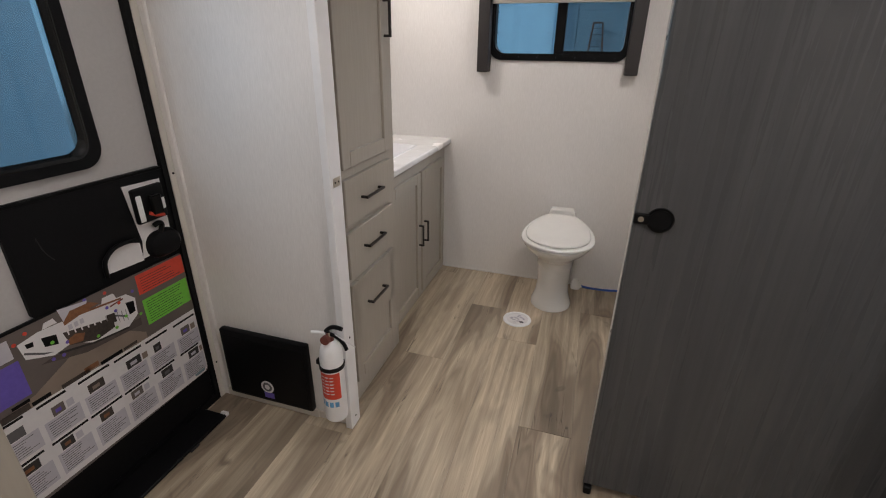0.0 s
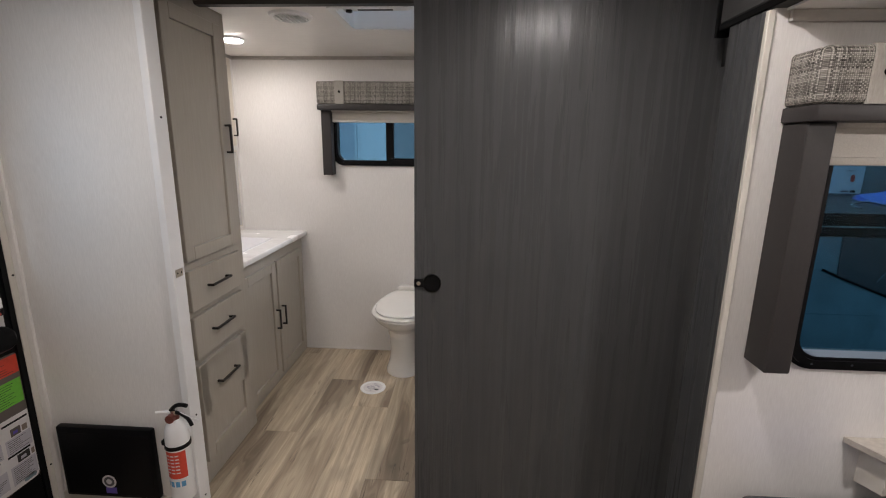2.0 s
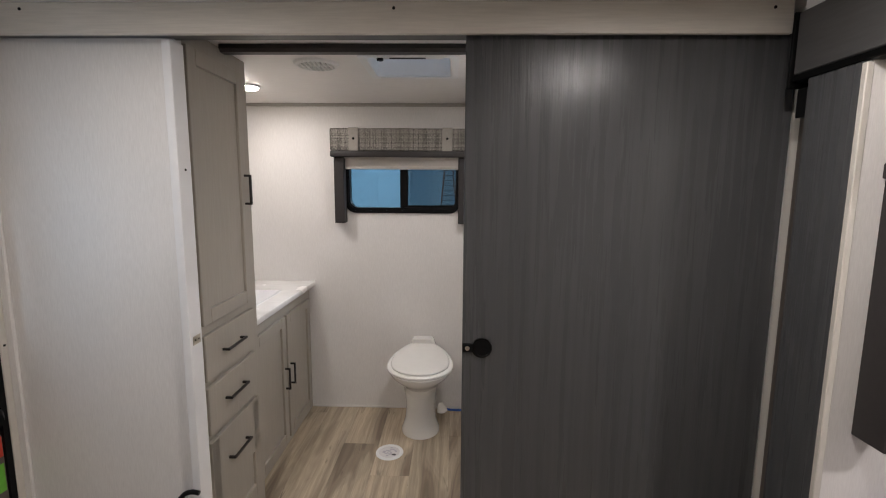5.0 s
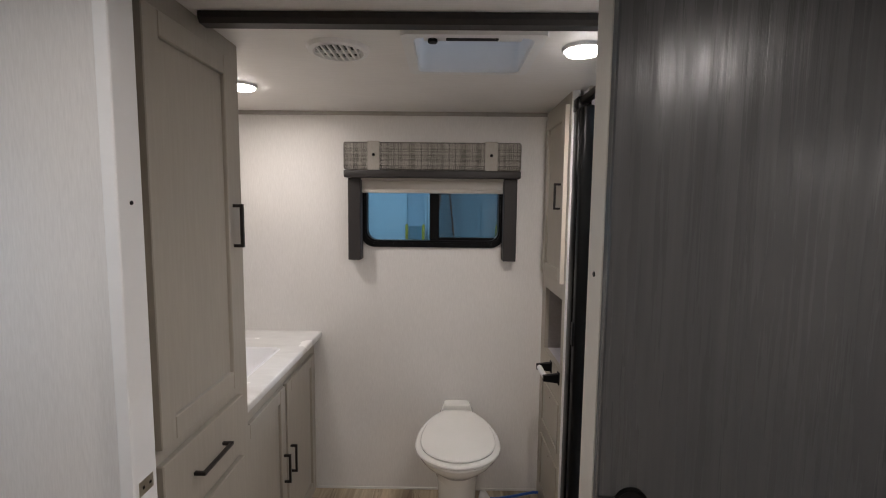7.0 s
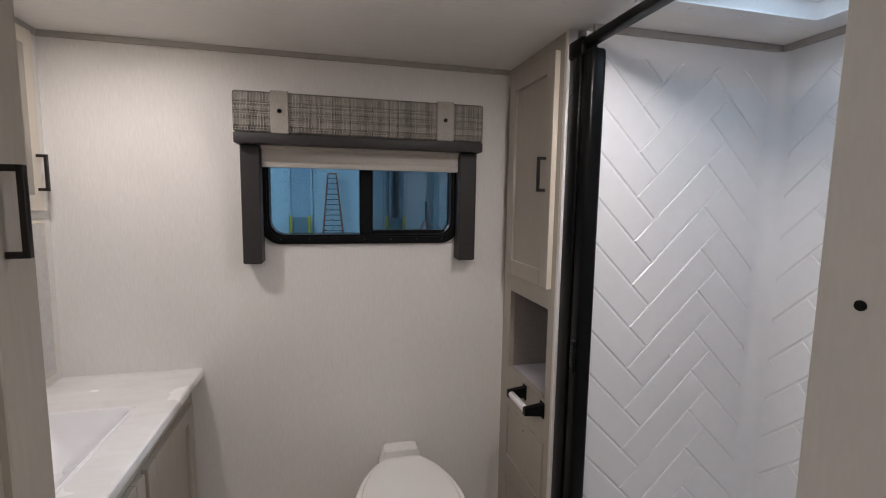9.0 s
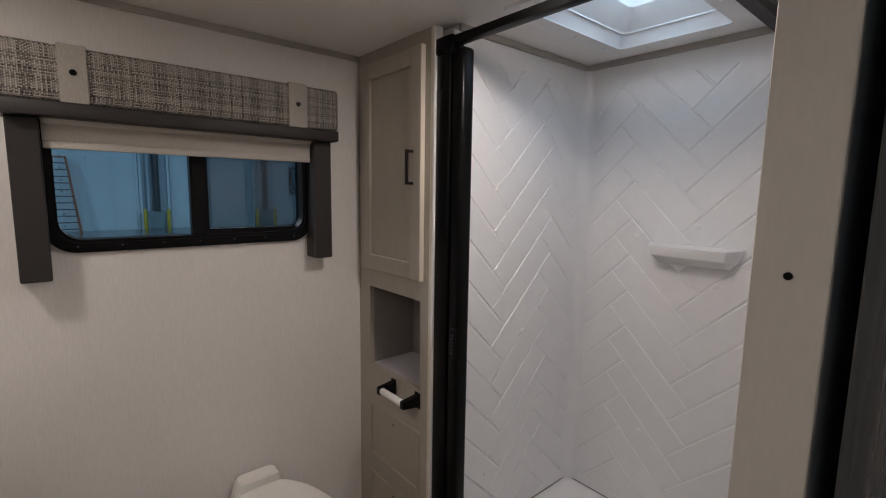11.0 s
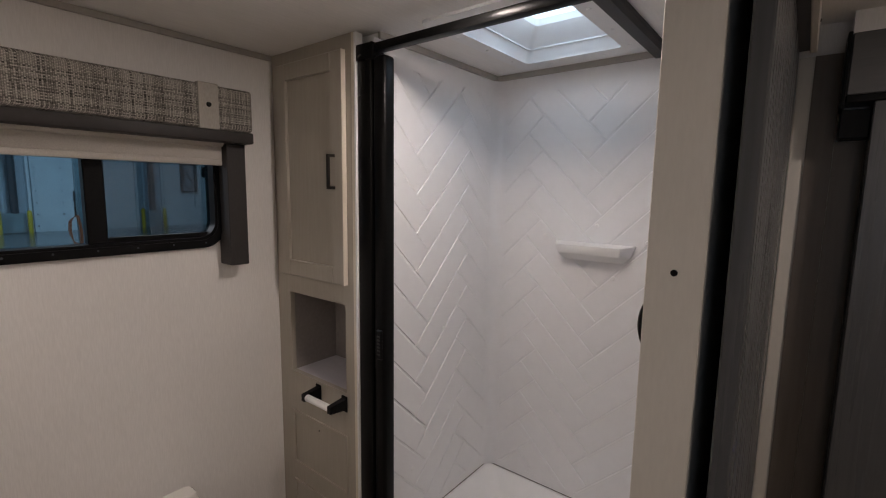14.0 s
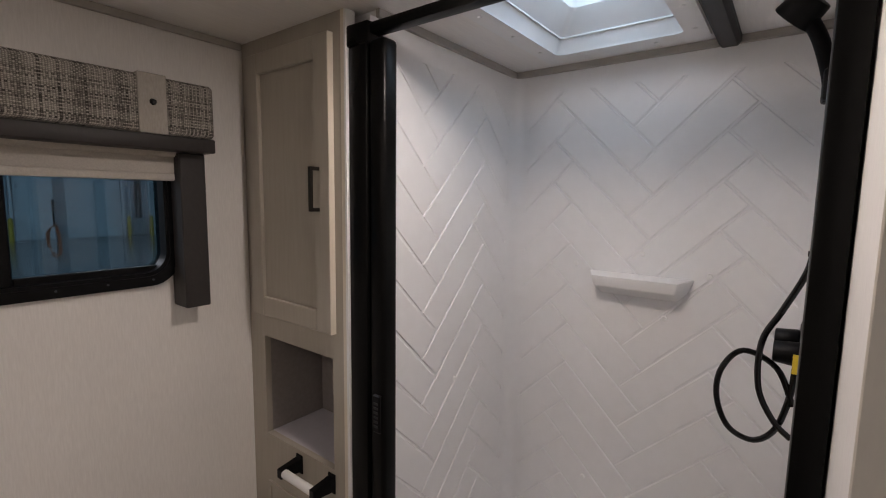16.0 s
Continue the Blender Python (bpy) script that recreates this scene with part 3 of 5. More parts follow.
post = structure("trim_slide_post", box(1.066, XR - 0.001, 0.868, 1.030, 0, 1.814, 0.003), CHAR, "charcoal wood-look post beside the slide-out", "trim")
# Dark brown sheet laid over the off-white wall behind the post.
structure("trim_slide_lining", box(XR - 0.012, XR - 0.001, 1.0985, 1.162, 0, 1.967, bm=box(XR - 0.012, XR - 0.001, 1.031, 1.098, 0, 1.720)), UMBER_W, "dark brown sheet between the post and the sliding door", "trim")
structure("trim_slide_edge", box(XR - 0.008, XR - 0.001, 1.1625, 1.1990, 0, 1.967), TRIM, "beige edge strip beside the sliding door", "trim")
fascia = structure("trim_slide_fascia", box(1.068, 1.083, -1.6, 1.088, 1.835, 1.995, 0.003), CHAR_T, "charcoal fascia board over the slide-out", "trim")
part("lip", box(1.066, XR, -1.6, 1.089, 1.815, 1.835, 0.003), BLACK_M, fascia, "black lower edge of the fascia")
part("end_cap_lower", box(1.088, XR - 0.001, 1.031, 1.094, 1.722, 1.7995, 0.002), BLACK_M, fascia, "black bracket under the fascia")
part("end_cap", box(1.060, XR, 1.0885, 1.098, 1.80, 1.998, 0.002), BLACK_M, fascia, "black end cap")

structure("wall_slide_bulkhead", box(1.0835, XR, -1.6, 1.088, 1.836, CF), WALL, "off-white bulkhead above the slide-out", "wall")

# ---------- windows ----------
def window(name, hole, wall_y, divider, pane_material, label):
    u0, u1, v0, v1 = hole
    w = thing(name, ((u0 + u1) / 2, wall_y, v0), label, "window", kind="structure")
    outer = rounded(u0 - 0.022, u1 + 0.022, v0 - 0.022, v1 + 0.022, 0.075, 8)
    inner = rounded(u0 + 0.012, u1 - 0.012, v0 + 0.014, v1 - 0.014, 0.055, 8)
    part("window_frame", band(outer, inner, "y", wall_y - 0.012, wall_y + 0.05), BLACK, w, "black rounded window frame")
    lip = rounded(u0 - 0.012, u1 + 0.012, v0 - 0.012, v1 + 0.012, 0.066, 8)
    lip2 = rounded(u0 + 0.004, u1 - 0.004, v0 + 0.005, v1 - 0.005, 0.06, 8)
    part("raised_lip", band(lip, lip2, "y", wall_y - 0.018, wall_y - 0.012), BLACK, w)
    if divider:
        d0, d1 = divider
        part("mullion", box(d0, d1, wall_y + 0.002, wall_y + 0.04, v0 + 0.012, v1 - 0.012, 0.004), BLACK, w, "black window mullion")
        a = part("pane", box(u0 + 0.006, d0 + 0.005, wall_y + 0.040, wall_y + 0.044, v0 + 0.008, v1 - 0.008), pane_material, w)
        b = part("pane", box(d1 - 0.005, u1 - 0.006, wall_y + 0.026, wall_y + 0.030, v0 + 0.008, v1 - 0.008), PANE_S, w, "pane behind an insect screen")
        part("sash_rail", box(d1, u1 - 0.012, wall_y + 0.008, wall_y + 0.026, v0 + 0.006, v0 + 0.030, 0.002), BLACK, w)
        a.visible_shadow = b.visible_shadow = False
    else:
        a = part("pane", box(u0 + 0.006, u1 - 0.006, wall_y + 0.036, wall_y + 0.040, v0 + 0.008, v1 - 0.008), pane_material, w)
        a.visible_shadow = False
    n = max(3, int((u1 - u0) / 0.1))
    for i in range(n):
        x = u0 + 0.05 + (u1 - u0 - 0.1) * i / (n - 1)
        part("screw", cyl((x, wall_y - 0.0185, v0 - 0.004), (x, wall_y - 0.0195, v0 - 0.004), 0.003, n=8), DARKSTEEL, w)
    return w


def valance(x0, x1, wall_y, z_top, z_mid, z_low, board0, board1, z_board, tabs, label, group, deep=0.090):
    """Tweed valance box on a dark ledge with two hanging side boards."""
    v = thing("window_valance", ((x0 + x1) / 2, wall_y, z_low), label, "valance", group)
    front = wall_y - 0.120
    bm = box(x0, x1, front, wall_y, z_mid, z_top, 0.012, seg=3)
    part("fabric_cover", bm, TWEED, v, "grey tweed padded cover")
    for a, b in tabs:
        strap = part("strap", box(a, b, front - 0.004, front + 0.02, z_mid - 0.001, z_top + 0.003, 0.0015), TAB, v, "plain linen strap")
        cx, cz = (a + b) / 2, (z_mid + z_top) / 2 + 0.005
        part("button", cyl((cx, front - 0.004, cz), (cx, front - 0.010, cz), 0.008, 0.006, 14), BLACK_M, strap, "dark metal button")
    part("ledge", box(x0 + 0.002, x1 - 0.002, front - 0.003, wall_y, z_low, z_mid - 0.001, 0.004, seg=2), BOARD, v, "charcoal ledge board")
    for a, b in (board0, board1):
        part("side_board", box(a, b, wall_y - deep, wall_y, z_board, z_low - 0.001, 0.003), BOARD, v, "charcoal hanging side board")
    return v


def roller(x0, x1, wall_y, z0, z1, label):
    s = thing("roller_shade", ((x0 + x1) / 2, wall_y, z0), label, "roller shade")
    part("cloth", box(x0, x1, wall_y - 0.048, wall_y - 0.046, z0 + 0.018, z1), SHADE, s)
    part("hem_bar", box(x0, x1, wall_y - 0.053, wall_y - 0.041, z0, z0 + 0.020, 0.004, seg=2), SHADE, s, "pale hem bar")
    part("roller_tube", cyl((x0, wall_y - 0.05, z1), (x1, wall_y - 0.05, z1), 0.017, n=16), SHADE, s)


window("window_1", WIN1, YB, (-0.203, -0.152), PANE, "black-framed sliding window in the rear bathroom wall")
valance(-0.630, 0.255, YB, 1.890, 1.752, 1.715, (-0.617, -0.553), (0.178, 0.244), 1.295, [(-0.508, -0.449), (0.074, 0.137)], "grey tweed valance with charcoal boards round the rear window", "window valances", 0.078)
roller(-0.550, 0.176, YB, 1.640, 1.72, "taupe roller shade raised above the rear window")
window("window_2", WIN2, 0.86, None, PANE_D, "black-framed window in the slide-out end wall")
valance(1.130, 1.98, 0.86, 1.712, 1.590, 1.553, (1.139, 1.204), (1.90, 1.965), 0.928, [(1.229, 1.290), (1.80, 1.86)], "grey tweed valance with charcoal boards round the slide-out window", "window valances")
roller(1.206, 1.90, 0.86, 1.455, 1.56, "taupe roller shade raised above the slide-out window")

# ---------- ceiling fittings ----------
def puck(x, y, z):
    p = thing("ceiling_light", (x, y, z), "round white LED puck light, lit, on the ceiling", "ceiling light", "puck lights")
    part("lens", lathe(x, y, [(0.056, z - 0.0105), (0.050, z - 0.018), (0.030, z - 0.021), (0.012, z - 0.022)], 32), PUCK, p, "glowing lens")
    part("rim", loft([ring(x, y, z, 0.063, 0.063), ring(x, y, z - 0.006, 0.062, 0.062), ring(x, y, z - 0.011, 0.058, 0.058), ring(x, y, z - 0.010, 0.055, 0.055)], caps=False), WHITE_P, p, "white plastic rim")


# Fittings for every puck, the four added out of view too.
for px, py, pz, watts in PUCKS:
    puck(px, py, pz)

vent = thing("ceiling_vent", (-0.453, 1.832, CB), "round white louvred air vent on the bathroom ceiling", "ceiling vent")
vx, vy = -0.453, 1.832
part("rim", loft([ring(vx, vy, CB, 0.098, 0.098), ring(vx, vy, CB - 0.010, 0.092, 0.092), ring(vx, vy, CB - 0.014, 0.078, 0.078), ring(vx, vy, CB - 0.004, 0.070, 0.070)], caps=False), WHITE_P, vent)
part("backing", cyl((vx, vy, CB - 0.001), (vx, vy, CB - 0.003), 0.074, n=28), BLACK_R, vent, "dark vent throat")
for i in range(-3, 4):
    x = vx + i * 0.019
    h = math.sqrt(0.072 ** 2 - (i * 0.019) ** 2)
    part("slat", box(x - 0.003, x + 0.003, vy - h, vy + h, CB - 0.013, CB - 0.004), WHITE_P, vent)
part("cross_bar", box(vx - 0.072, vx + 0.072, vy - 0.003, vy + 0.003, CB - 0.0135, CB - 0.005), WHITE_P, vent)

fan = thing("roof_fan", (-0.041, 1.865, CB), "white square roof vent fan frame set in the bathroom ceiling", "roof vent")
f0, f1, g0, g1 = FAN
part("flange", band(rounded(f0 - 0.032, f1 + 0.032, g0 - 0.026, g1 + 0.026, 0.02), rounded(f0, f1, g0, g1, 0.03), "z", CB - 0.012, CB), WHITE_P, fan, "white flange")
part("shaft", band(rounded(f0 - 0.002, f1 + 0.002, g0 - 0.002, g1 + 0.002, 0.03), rounded(f0 + 0.003, f1 - 0.003, g0 + 0.003, g1 - 0.003, 0.028), "z", CB - 0.004, CB + 0.285), WHITE_P, fan, "white shaft walls")
lid = part("lid", box(f0 - 0.03, f1 + 0.03, g0 - 0.03, g1 + 0.03, CB + 0.31, CB + 0.32, 0.004), LIDM, fan, "translucent raised lid, made to glow as if lit from above")
hub = part("motor", cyl((-0.041, 1.865, CB + 0.215), (-0.041, 1.865, CB + 0.255), 0.03, n=20, bevel=0.004), WHITE_P, fan, "small fan motor")
for k in range(4):
    a = radians(45 + 90 * k)
    part("strut", tube([(-0.041, 1.865, CB + 0.24), (-0.041 + 0.20 * math.cos(a), 1.865 + 0.20 * math.sin(a), CB + 0.24)], 0.004, 8), WHITE_P, fan)
part("crank_knob", cyl((-0.158, 1.724, CB - 0.006), (-0.158, 1.724, CB - 0.018), 0.014, n=16, bevel=0.003), BLACK, fan, "black crank knob")
part("switch_bar", box(-0.185, 0.10, 1.702, 1.742, CB - 0.008, CB + 0.014, 0.004, seg=2), WHITE_P, fan, "white control bar")
part("switch_slot", box(-0.12, 0.03, 1.712, 1.732, CB - 0.0095, CB + 0.010, 0.001), BLACK, fan, "dark control strip")

sky = thing("skylight", (0.78, 1.85, CB), "white shower skylight with a moulded rim and milky dome", "skylight")
s0, s1, t0, t1 = SKY
part("flange", band(rounded(0.460, 1.102, 1.617, 2.085, 0.025), rounded(s0, s1, t0, t1, 0.02), "z", CB - 0.009, CB), WHITE_P, sky, "white screwed flange")
def rect(e, z):
    return [(u, v, z) for u, v in rounded(s0 + e, s1 - e, t0 + e, t1 - e, 0.02)]
part("throat", loft([rect(0.0, CB - 0.005), rect(0.012, CB + 0.035), rect(0.013, CB + 0.036), rect(0.068, CB + 0.095), rect(0.070, CB + 0.120)], caps=False), WHITE_P, sky, "white tapered throat")
part("ledge_ring", band(rounded(s0 + 0.012, s1 - 0.012, t0 + 0.012, t1 - 0.012, 0.02), rounded(s0 + 0.018, s1 - 0.018, t0 + 0.018, t1 - 0.018, 0.02), "z", CB + 0.033, CB + 0.037), WHITE_P, sky)
dome = [[(0.7805 + (u - 0.7805) * k, 1.850 + (v - 1.850) * k, CB + z) for u, v in rounded(s0 + 0.05, s1 - 0.05, t0 + 0.05, t1 - 0.05, 0.03)] for k, z in ((1.0, 0.119), (0.98, 0.14), (0.8, 0.17), (0.4, 0.19), (0.1, 0.195))]
part("dome", loft(dome), DOMEM, sky, "milky translucent dome, made to glow as if lit from above")
for u, v in [(0.500, 1.72), (0.500, 1.97), (0.62, 2.057), (0.79, 2.057), (0.96, 2.057), (1.062, 1.75), (1.062, 1.95), (0.64, 1.644), (0.83, 1.644), (1.0, 1.644)]:
    part("screw", cyl((u, v, CB - 0.009), (u, v, CB - 0.012), 0.007, 0.005, 12), WHITE_P, sky)

# ---------- bathroom: tall cabinet ----------
tall = thing("tall_cabinet", (-1.06, 1.56, 0), "tall greige cabinet with shaker door above three drawers", "cabinet")
part("body", box(XL, -0.762, YP1, 1.815, 0, CB, 0.0015), GREIGE, tall)
def cab_door(parent, name, *a, **k):
    return shaker_x(parent, name, *a, **k)
d = cab_door(tall, "door", -0.762, 1, 1.342, 1.745, 1.022, 1.995, 0.055, GREIGE)
pull_x(d, -0.743, 1, 1.718, 1.512, 0.128, True)
for z0, z1, hz in ((0.810, 0.985, 0.897), (0.600, 0.785, 0.698)):
    bm = box(-0.762, -0.743, 1.342, 1.745, z0, z1, 0.003)
    dr = part("drawer_front", bm, GREIGE, tall)
    pull_x(dr, -0.743, 1, 1.535, hz, 0.155, False)
dr = cab_door(tall, "drawer_front", -0.762, 1, 1.342, 1.745, 0.115, 0.572, 0.055, GREIGE)
part("drawer_top_panel", box(-0.755, -0.743, 1.345, 1.742, 0.33, 0.569, 0.002), GREIGE, tall)
pull_x(dr, -0.743, 1, 1.535, 0.445, 0.155, False)

# ---------- vanity ----------
van = thing("vanity_cabinet", (-1.1, 2.3, 0), "greige two-door shaker vanity cabinet", "cabinet")
part("body", box(XL, -0.826, 1.816, YB, 0.0, 0.760), GREIGE, van)
part("upper_carcass", slab("z", (XL, 1.816), (-0.826, YB), 0.7605, 0.862, [(-1.185, -0.880, 2.015, 2.490)]), GREIGE, van)
for y0, y1, hy in ((1.875, 2.282, 2.252), (2.305, 2.722, 2.335)):
    d = cab_door(van, "door", -0.826, 1, y0, y1, 0.045, 0.790, 0.055, GREIGE)
    pull_x(d, -0.807, 1, hy, 0.430, 0.128, True)
SX0, SX1, SY0, SY1 = -1.170, -0.895, 2.03, 2.475
top = thing("worktop", (-1.08, 2.3, 0.863), "white marble-look worktop with a rounded edge", "worktop")
bm = slab("z", (XL, 1.816), (-0.795, YB - 0.001), 0.8625, 0.896, [(SX0, SX1, SY0, SY1)])
part("slab", bm, MARBLE, top)
part("front_edge", prism([(-0.795, 0.8625), (-0.786, 0.8635), (-0.782, 0.868), (-0.781, 0.880), (-0.783, 0.891), (-0.788, 0.8955), (-0.795, 0.896)], "y", 1.816, YB - 0.001), MARBLE, top)
sink = thing("sink", (-1.033, 2.25, 0.774), "white rectangular basin set in the worktop", "sink")
def srect(e, z, r):
    return [(u, v, z) for u, v in rounded(SX0 + e, SX1 - e, SY0 + e, SY1 - e, r, 8)]
part("bowl", loft([srect(-0.006, 0.8965, 0.03), srect(-0.004, 0.899, 0.032), srect(0.004, 0.899, 0.036), srect(0.010, 0.893, 0.04), srect(0.035, 0.84, 0.06), srect(0.075, 0.80, 0.07), srect(0.115, 0.783, 0.05), srect(0.13, 0.780, 0.003)], caps=False), SINK, sink)
part("bowl_floor", prism(rounded(SX0 + 0.11, SX1 - 0.11, SY0 + 0.11, SY1 - 0.11, 0.02), "z", 0.774, 0.7805), SINK, sink)
part("waste", cyl((-1.033, 2.25, 0.7805), (-1.033, 2.25, 0.784), 0.022, n=24, bevel=0.001), CHROME, sink, "chrome waste")
structure("wall_vanity_lining", box(XL, -1.231, 1.816, YB, 0.896, CB), WALL, "off-white wall lining behind the vanity", "wall")
mir = thing("medicine_cabinet", (-1.22, 2.35, 1.48), "cream-edged wall cabinet with a pull above the vanity", "cabinet")
part("door", box(-1.231, -1.209, 1.95, 2.715, 1.48, 2.035, 0.003), EDGE, mir, "cream-edged door")
part("door_panel", box(-1.209, -1.207, 2.0, 2.665, 1.53, 1.985), GREIGE, mir)
pull_x(mir, -1.209, 1, 2.69, 1.600, 0.115, True)
mp = thing("mirror", (-1.225, 2.35, 0.93), "frameless mirror panel with cream edge above the worktop", "mirror")
part("backing", box(-1.231, -1.222, 1.95, 2.73, 0.93, 1.45, 0.001), EDGE, mp)
part("glass", box(-1.222, -1.220, 1.96, 2.72, 0.94, 1.44), CHROME, mp, "mirror glass")

# ---------- toilet ----------
TX, TY = -0.047, 2.472
wc = thing("toilet", (TX, 2.5, 0), "white ceramic pedestal toilet with closed lid on the floor", "toilet")
ped = [ring(TX, 2.50, 0.0, 0.118, 0.130), ring(TX, 2.50, 0.02, 0.118, 0.130), ring(TX, 2.50, 0.05, 0.106, 0.120), ring(TX, 2.505, 0.09, 0.095, 0.110), ring(TX, 2.51, 0.16, 0.092, 0.106), ring(TX, 2.51, 0.25, 0.098, 0.110), ring(TX, 2.51, 0.256, 0.0975, 0.1095), ring(TX, 2.505, 0.258, 0.094, 0.106), ring(TX, 2.505, 0.263, 0.094, 0.106), ring(TX, 2.505, 0.265, 0.103, 0.114), ring(TX, 2.505, 0.300, 0.107, 0.122), ring(TX, 2.50, 0.316, 0.117, 0.136), ring(TX, 2.49, 0.338, 0.126, 0.155), ring(TX, 2.48, 0.36, 0.150, 0.180, 32, 0.2), ring(TX, TY, 0.385, 0.175, 0.200, 32, 0.35), ring(TX, TY, 0.405, 0.192, 0.212, 32, 0.5), ring(TX, TY, 0.418, 0.196, 0.216, 32, 0.5), ring(TX, TY, 0.424, 0.192, 0.210, 32, 0.5)]
part("pedestal", loft(ped), CERAMIC, wc, "white ceramic pedestal and bowl")
def seat_ring(z, grow):
    """Round in front, tapering to a narrow hinge end that stands a little higher."""
    rx, front, back, tail, y0 = 0.196 + grow, 0.190 + grow, 0.246 + grow * 0.5, 0.096 + grow * 0.6, 2.452
    pts = [(TX + rx * math.cos(a), y0 + front * math.sin(a), z) for a in (math.pi + math.pi * k / 22 for k in range(23))]
    right = [(rx - (rx - tail) * t ** 2.0, back * (t - 0.06 * t ** 6)) for t in (k / 9 for k in range(1, 10))]
    cap = [(tail * 0.8, back * 0.985), (tail * 0.4, back), (-tail * 0.4, back), (-tail * 0.8, back * 0.985)]
    pts += [(TX + x, y0 + y, z) for x, y in right + cap]
    pts += [(TX - x, y0 + y, z) for x, y in reversed(right)]
    return [(x, y, h + max(0.0, (y - 2.42)) * 0.165 * (h > 0.43)) for x, y, h in pts]


part("seat", loft([seat_ring(0.4245, 0.0), seat_ring(0.430, 0.007), seat_ring(0.438, 0.007), seat_ring(0.4425, 0.002)]), CERAMIC, wc, "white seat ring")
part("lid", loft([seat_ring(0.443, -0.024), seat_ring(0.446, -0.020), seat_ring(0.454, -0.017), seat_ring(0.459, -0.021), seat_ring(0.462, -0.034), seat_ring(0.4635, -0.07)]), CERAMIC, wc, "closed white lid")
bm = loft([[(u, v, z) for u, v in rounded(TX - w, TX + w, y0, y1, 0.02)] for w, y0, y1, z in ((0.095, 2.62, 2.768, 0.38), (0.095, 2.62, 2.768, 0.423), (0.092, 2.697, 2.768, 0.4235), (0.090, 2.700, 2.768, 0.465), (0.072, 2.703, 2.766, 0.519), (0.066, 2.708, 2.762, 0.525))])
part("rear_housing", bm, CERAMIC, wc, "raised rear housing")
part("emblem_groove", box(TX - 0.016, TX + 0.016, 2.682, 2.685, 0.456, 0.4585), INK, wc)
part("pedal", loft([ring(0.085, 2.50, 0.115, 0.026, 0.018), ring(0.09, 2.50, 0.13, 0.034, 0.020), ring(0.088, 2.502, 0.15, 0.026, 0.016), ring(0.083, 2.503, 0.172, 0.016, 0.011), ring(0.083, 2.503, 0.176, 0.010, 0.008)]), CERAMIC, wc, "white foot pedal")
hose = thing("water_tube", (0.25, 2.62, 0.03), "blue plastic water tube running along the floor", "water tube")
part("tube", tube([(0.12, 2.52, 0.125), (0.17, 2.56, 0.10), (0.26, 2.64, 0.06), (0.36, 2.70, 0.04), (0.398, 2.71, 0.035)], 0.007), BLUE, hose)

# floor drain cover
drain = thing("floor_vent", (-0.208, 2.232, 0), "round white floor vent covered with plastic film", "floor vent")
part("rim", loft([ring(-0.208, 2.232, 0.0, 0.080, 0.080), ring(-0.208, 2.232, 0.004, 0.078, 0.078), ring(-0.208, 2.232, 0.005, 0.062, 0.062), ring(-0.208, 2.232, 0.002, 0.060, 0.060)], caps=False), WHITE_P, drain)
part("film", lathe(-0.208, 2.232, [(0.060, 0.002), (0.045, 0.0035), (0.02, 0.003)]), PAPER, drain, "wrinkled plastic film")
crumple = bmesh.new()
random.seed(3)
for k in range(16):
    ang, rad = random.uniform(0, math.tau), random.uniform(0.008, 0.042)
    cx, cy, w = -0.208 + rad * math.cos(ang), 2.232 + rad * math.sin(ang), random.uniform(0.007, 0.015)
    loft([ring(cx, cy, 0.002, w, w * 0.5, 8), ring(cx + 0.002, cy, 0.0065, w * 0.3, w * 0.12, 8)], bm=crumple)
part("film_crease", crumple, CARD, drain, "crumpled lilac film")
part("hole", loft([ring(-0.180, 2.205, 0.0035, 0.013, 0.009, 14), ring(-0.180, 2.205, 0.0066, 0.008, 0.005, 14)]), INK, drain, "dark spot in the film")

# ---------- linen tower ----------
lin = thing("linen_cabinet", (0.65, 2.55, 0), "greige linen tower with shaker door and open niche", "cabinet")
LX = 0.404
bm = slab("x", (2.322, 0.0), (YB - 0.001, CB), LX, LX + 0.02, [(2.366, 2.698, 0.845, 1.167)])
part("face_frame", bm, GREIGE, lin)
part("body", box(LX + 0.225, 0.98, 2.332, YB - 0.001, 0, CB), GREIGE, lin)
# Sides, back and top take the darkened colour; the lit shelf a paler one.
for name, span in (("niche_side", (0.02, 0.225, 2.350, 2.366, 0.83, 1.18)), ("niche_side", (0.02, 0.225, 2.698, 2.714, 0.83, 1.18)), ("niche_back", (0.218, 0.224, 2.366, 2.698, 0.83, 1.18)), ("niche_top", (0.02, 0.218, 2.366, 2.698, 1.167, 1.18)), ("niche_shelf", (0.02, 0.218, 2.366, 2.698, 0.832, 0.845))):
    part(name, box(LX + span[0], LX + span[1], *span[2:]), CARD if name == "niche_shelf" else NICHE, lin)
part("edge_strip", box(LX - 0.001, LX + 0.0235, 2.307, 2.322, 0, CB, 0.001), EDGE, lin, "cream edge strip")
d = shaker_x(lin, "door", LX, -1, 2.352, 2.728, 1.240, 2.010, 0.058, GREIGE, 0.018)
part("door_edge", box(LX - 0.018, LX - 0.001, 2.3495, 2.352, 1.240, 2.010), EDGE, d, "cream door edge")
pull_x(d, LX - 0.018, -1, 2.392, 1.623, 0.115, True)
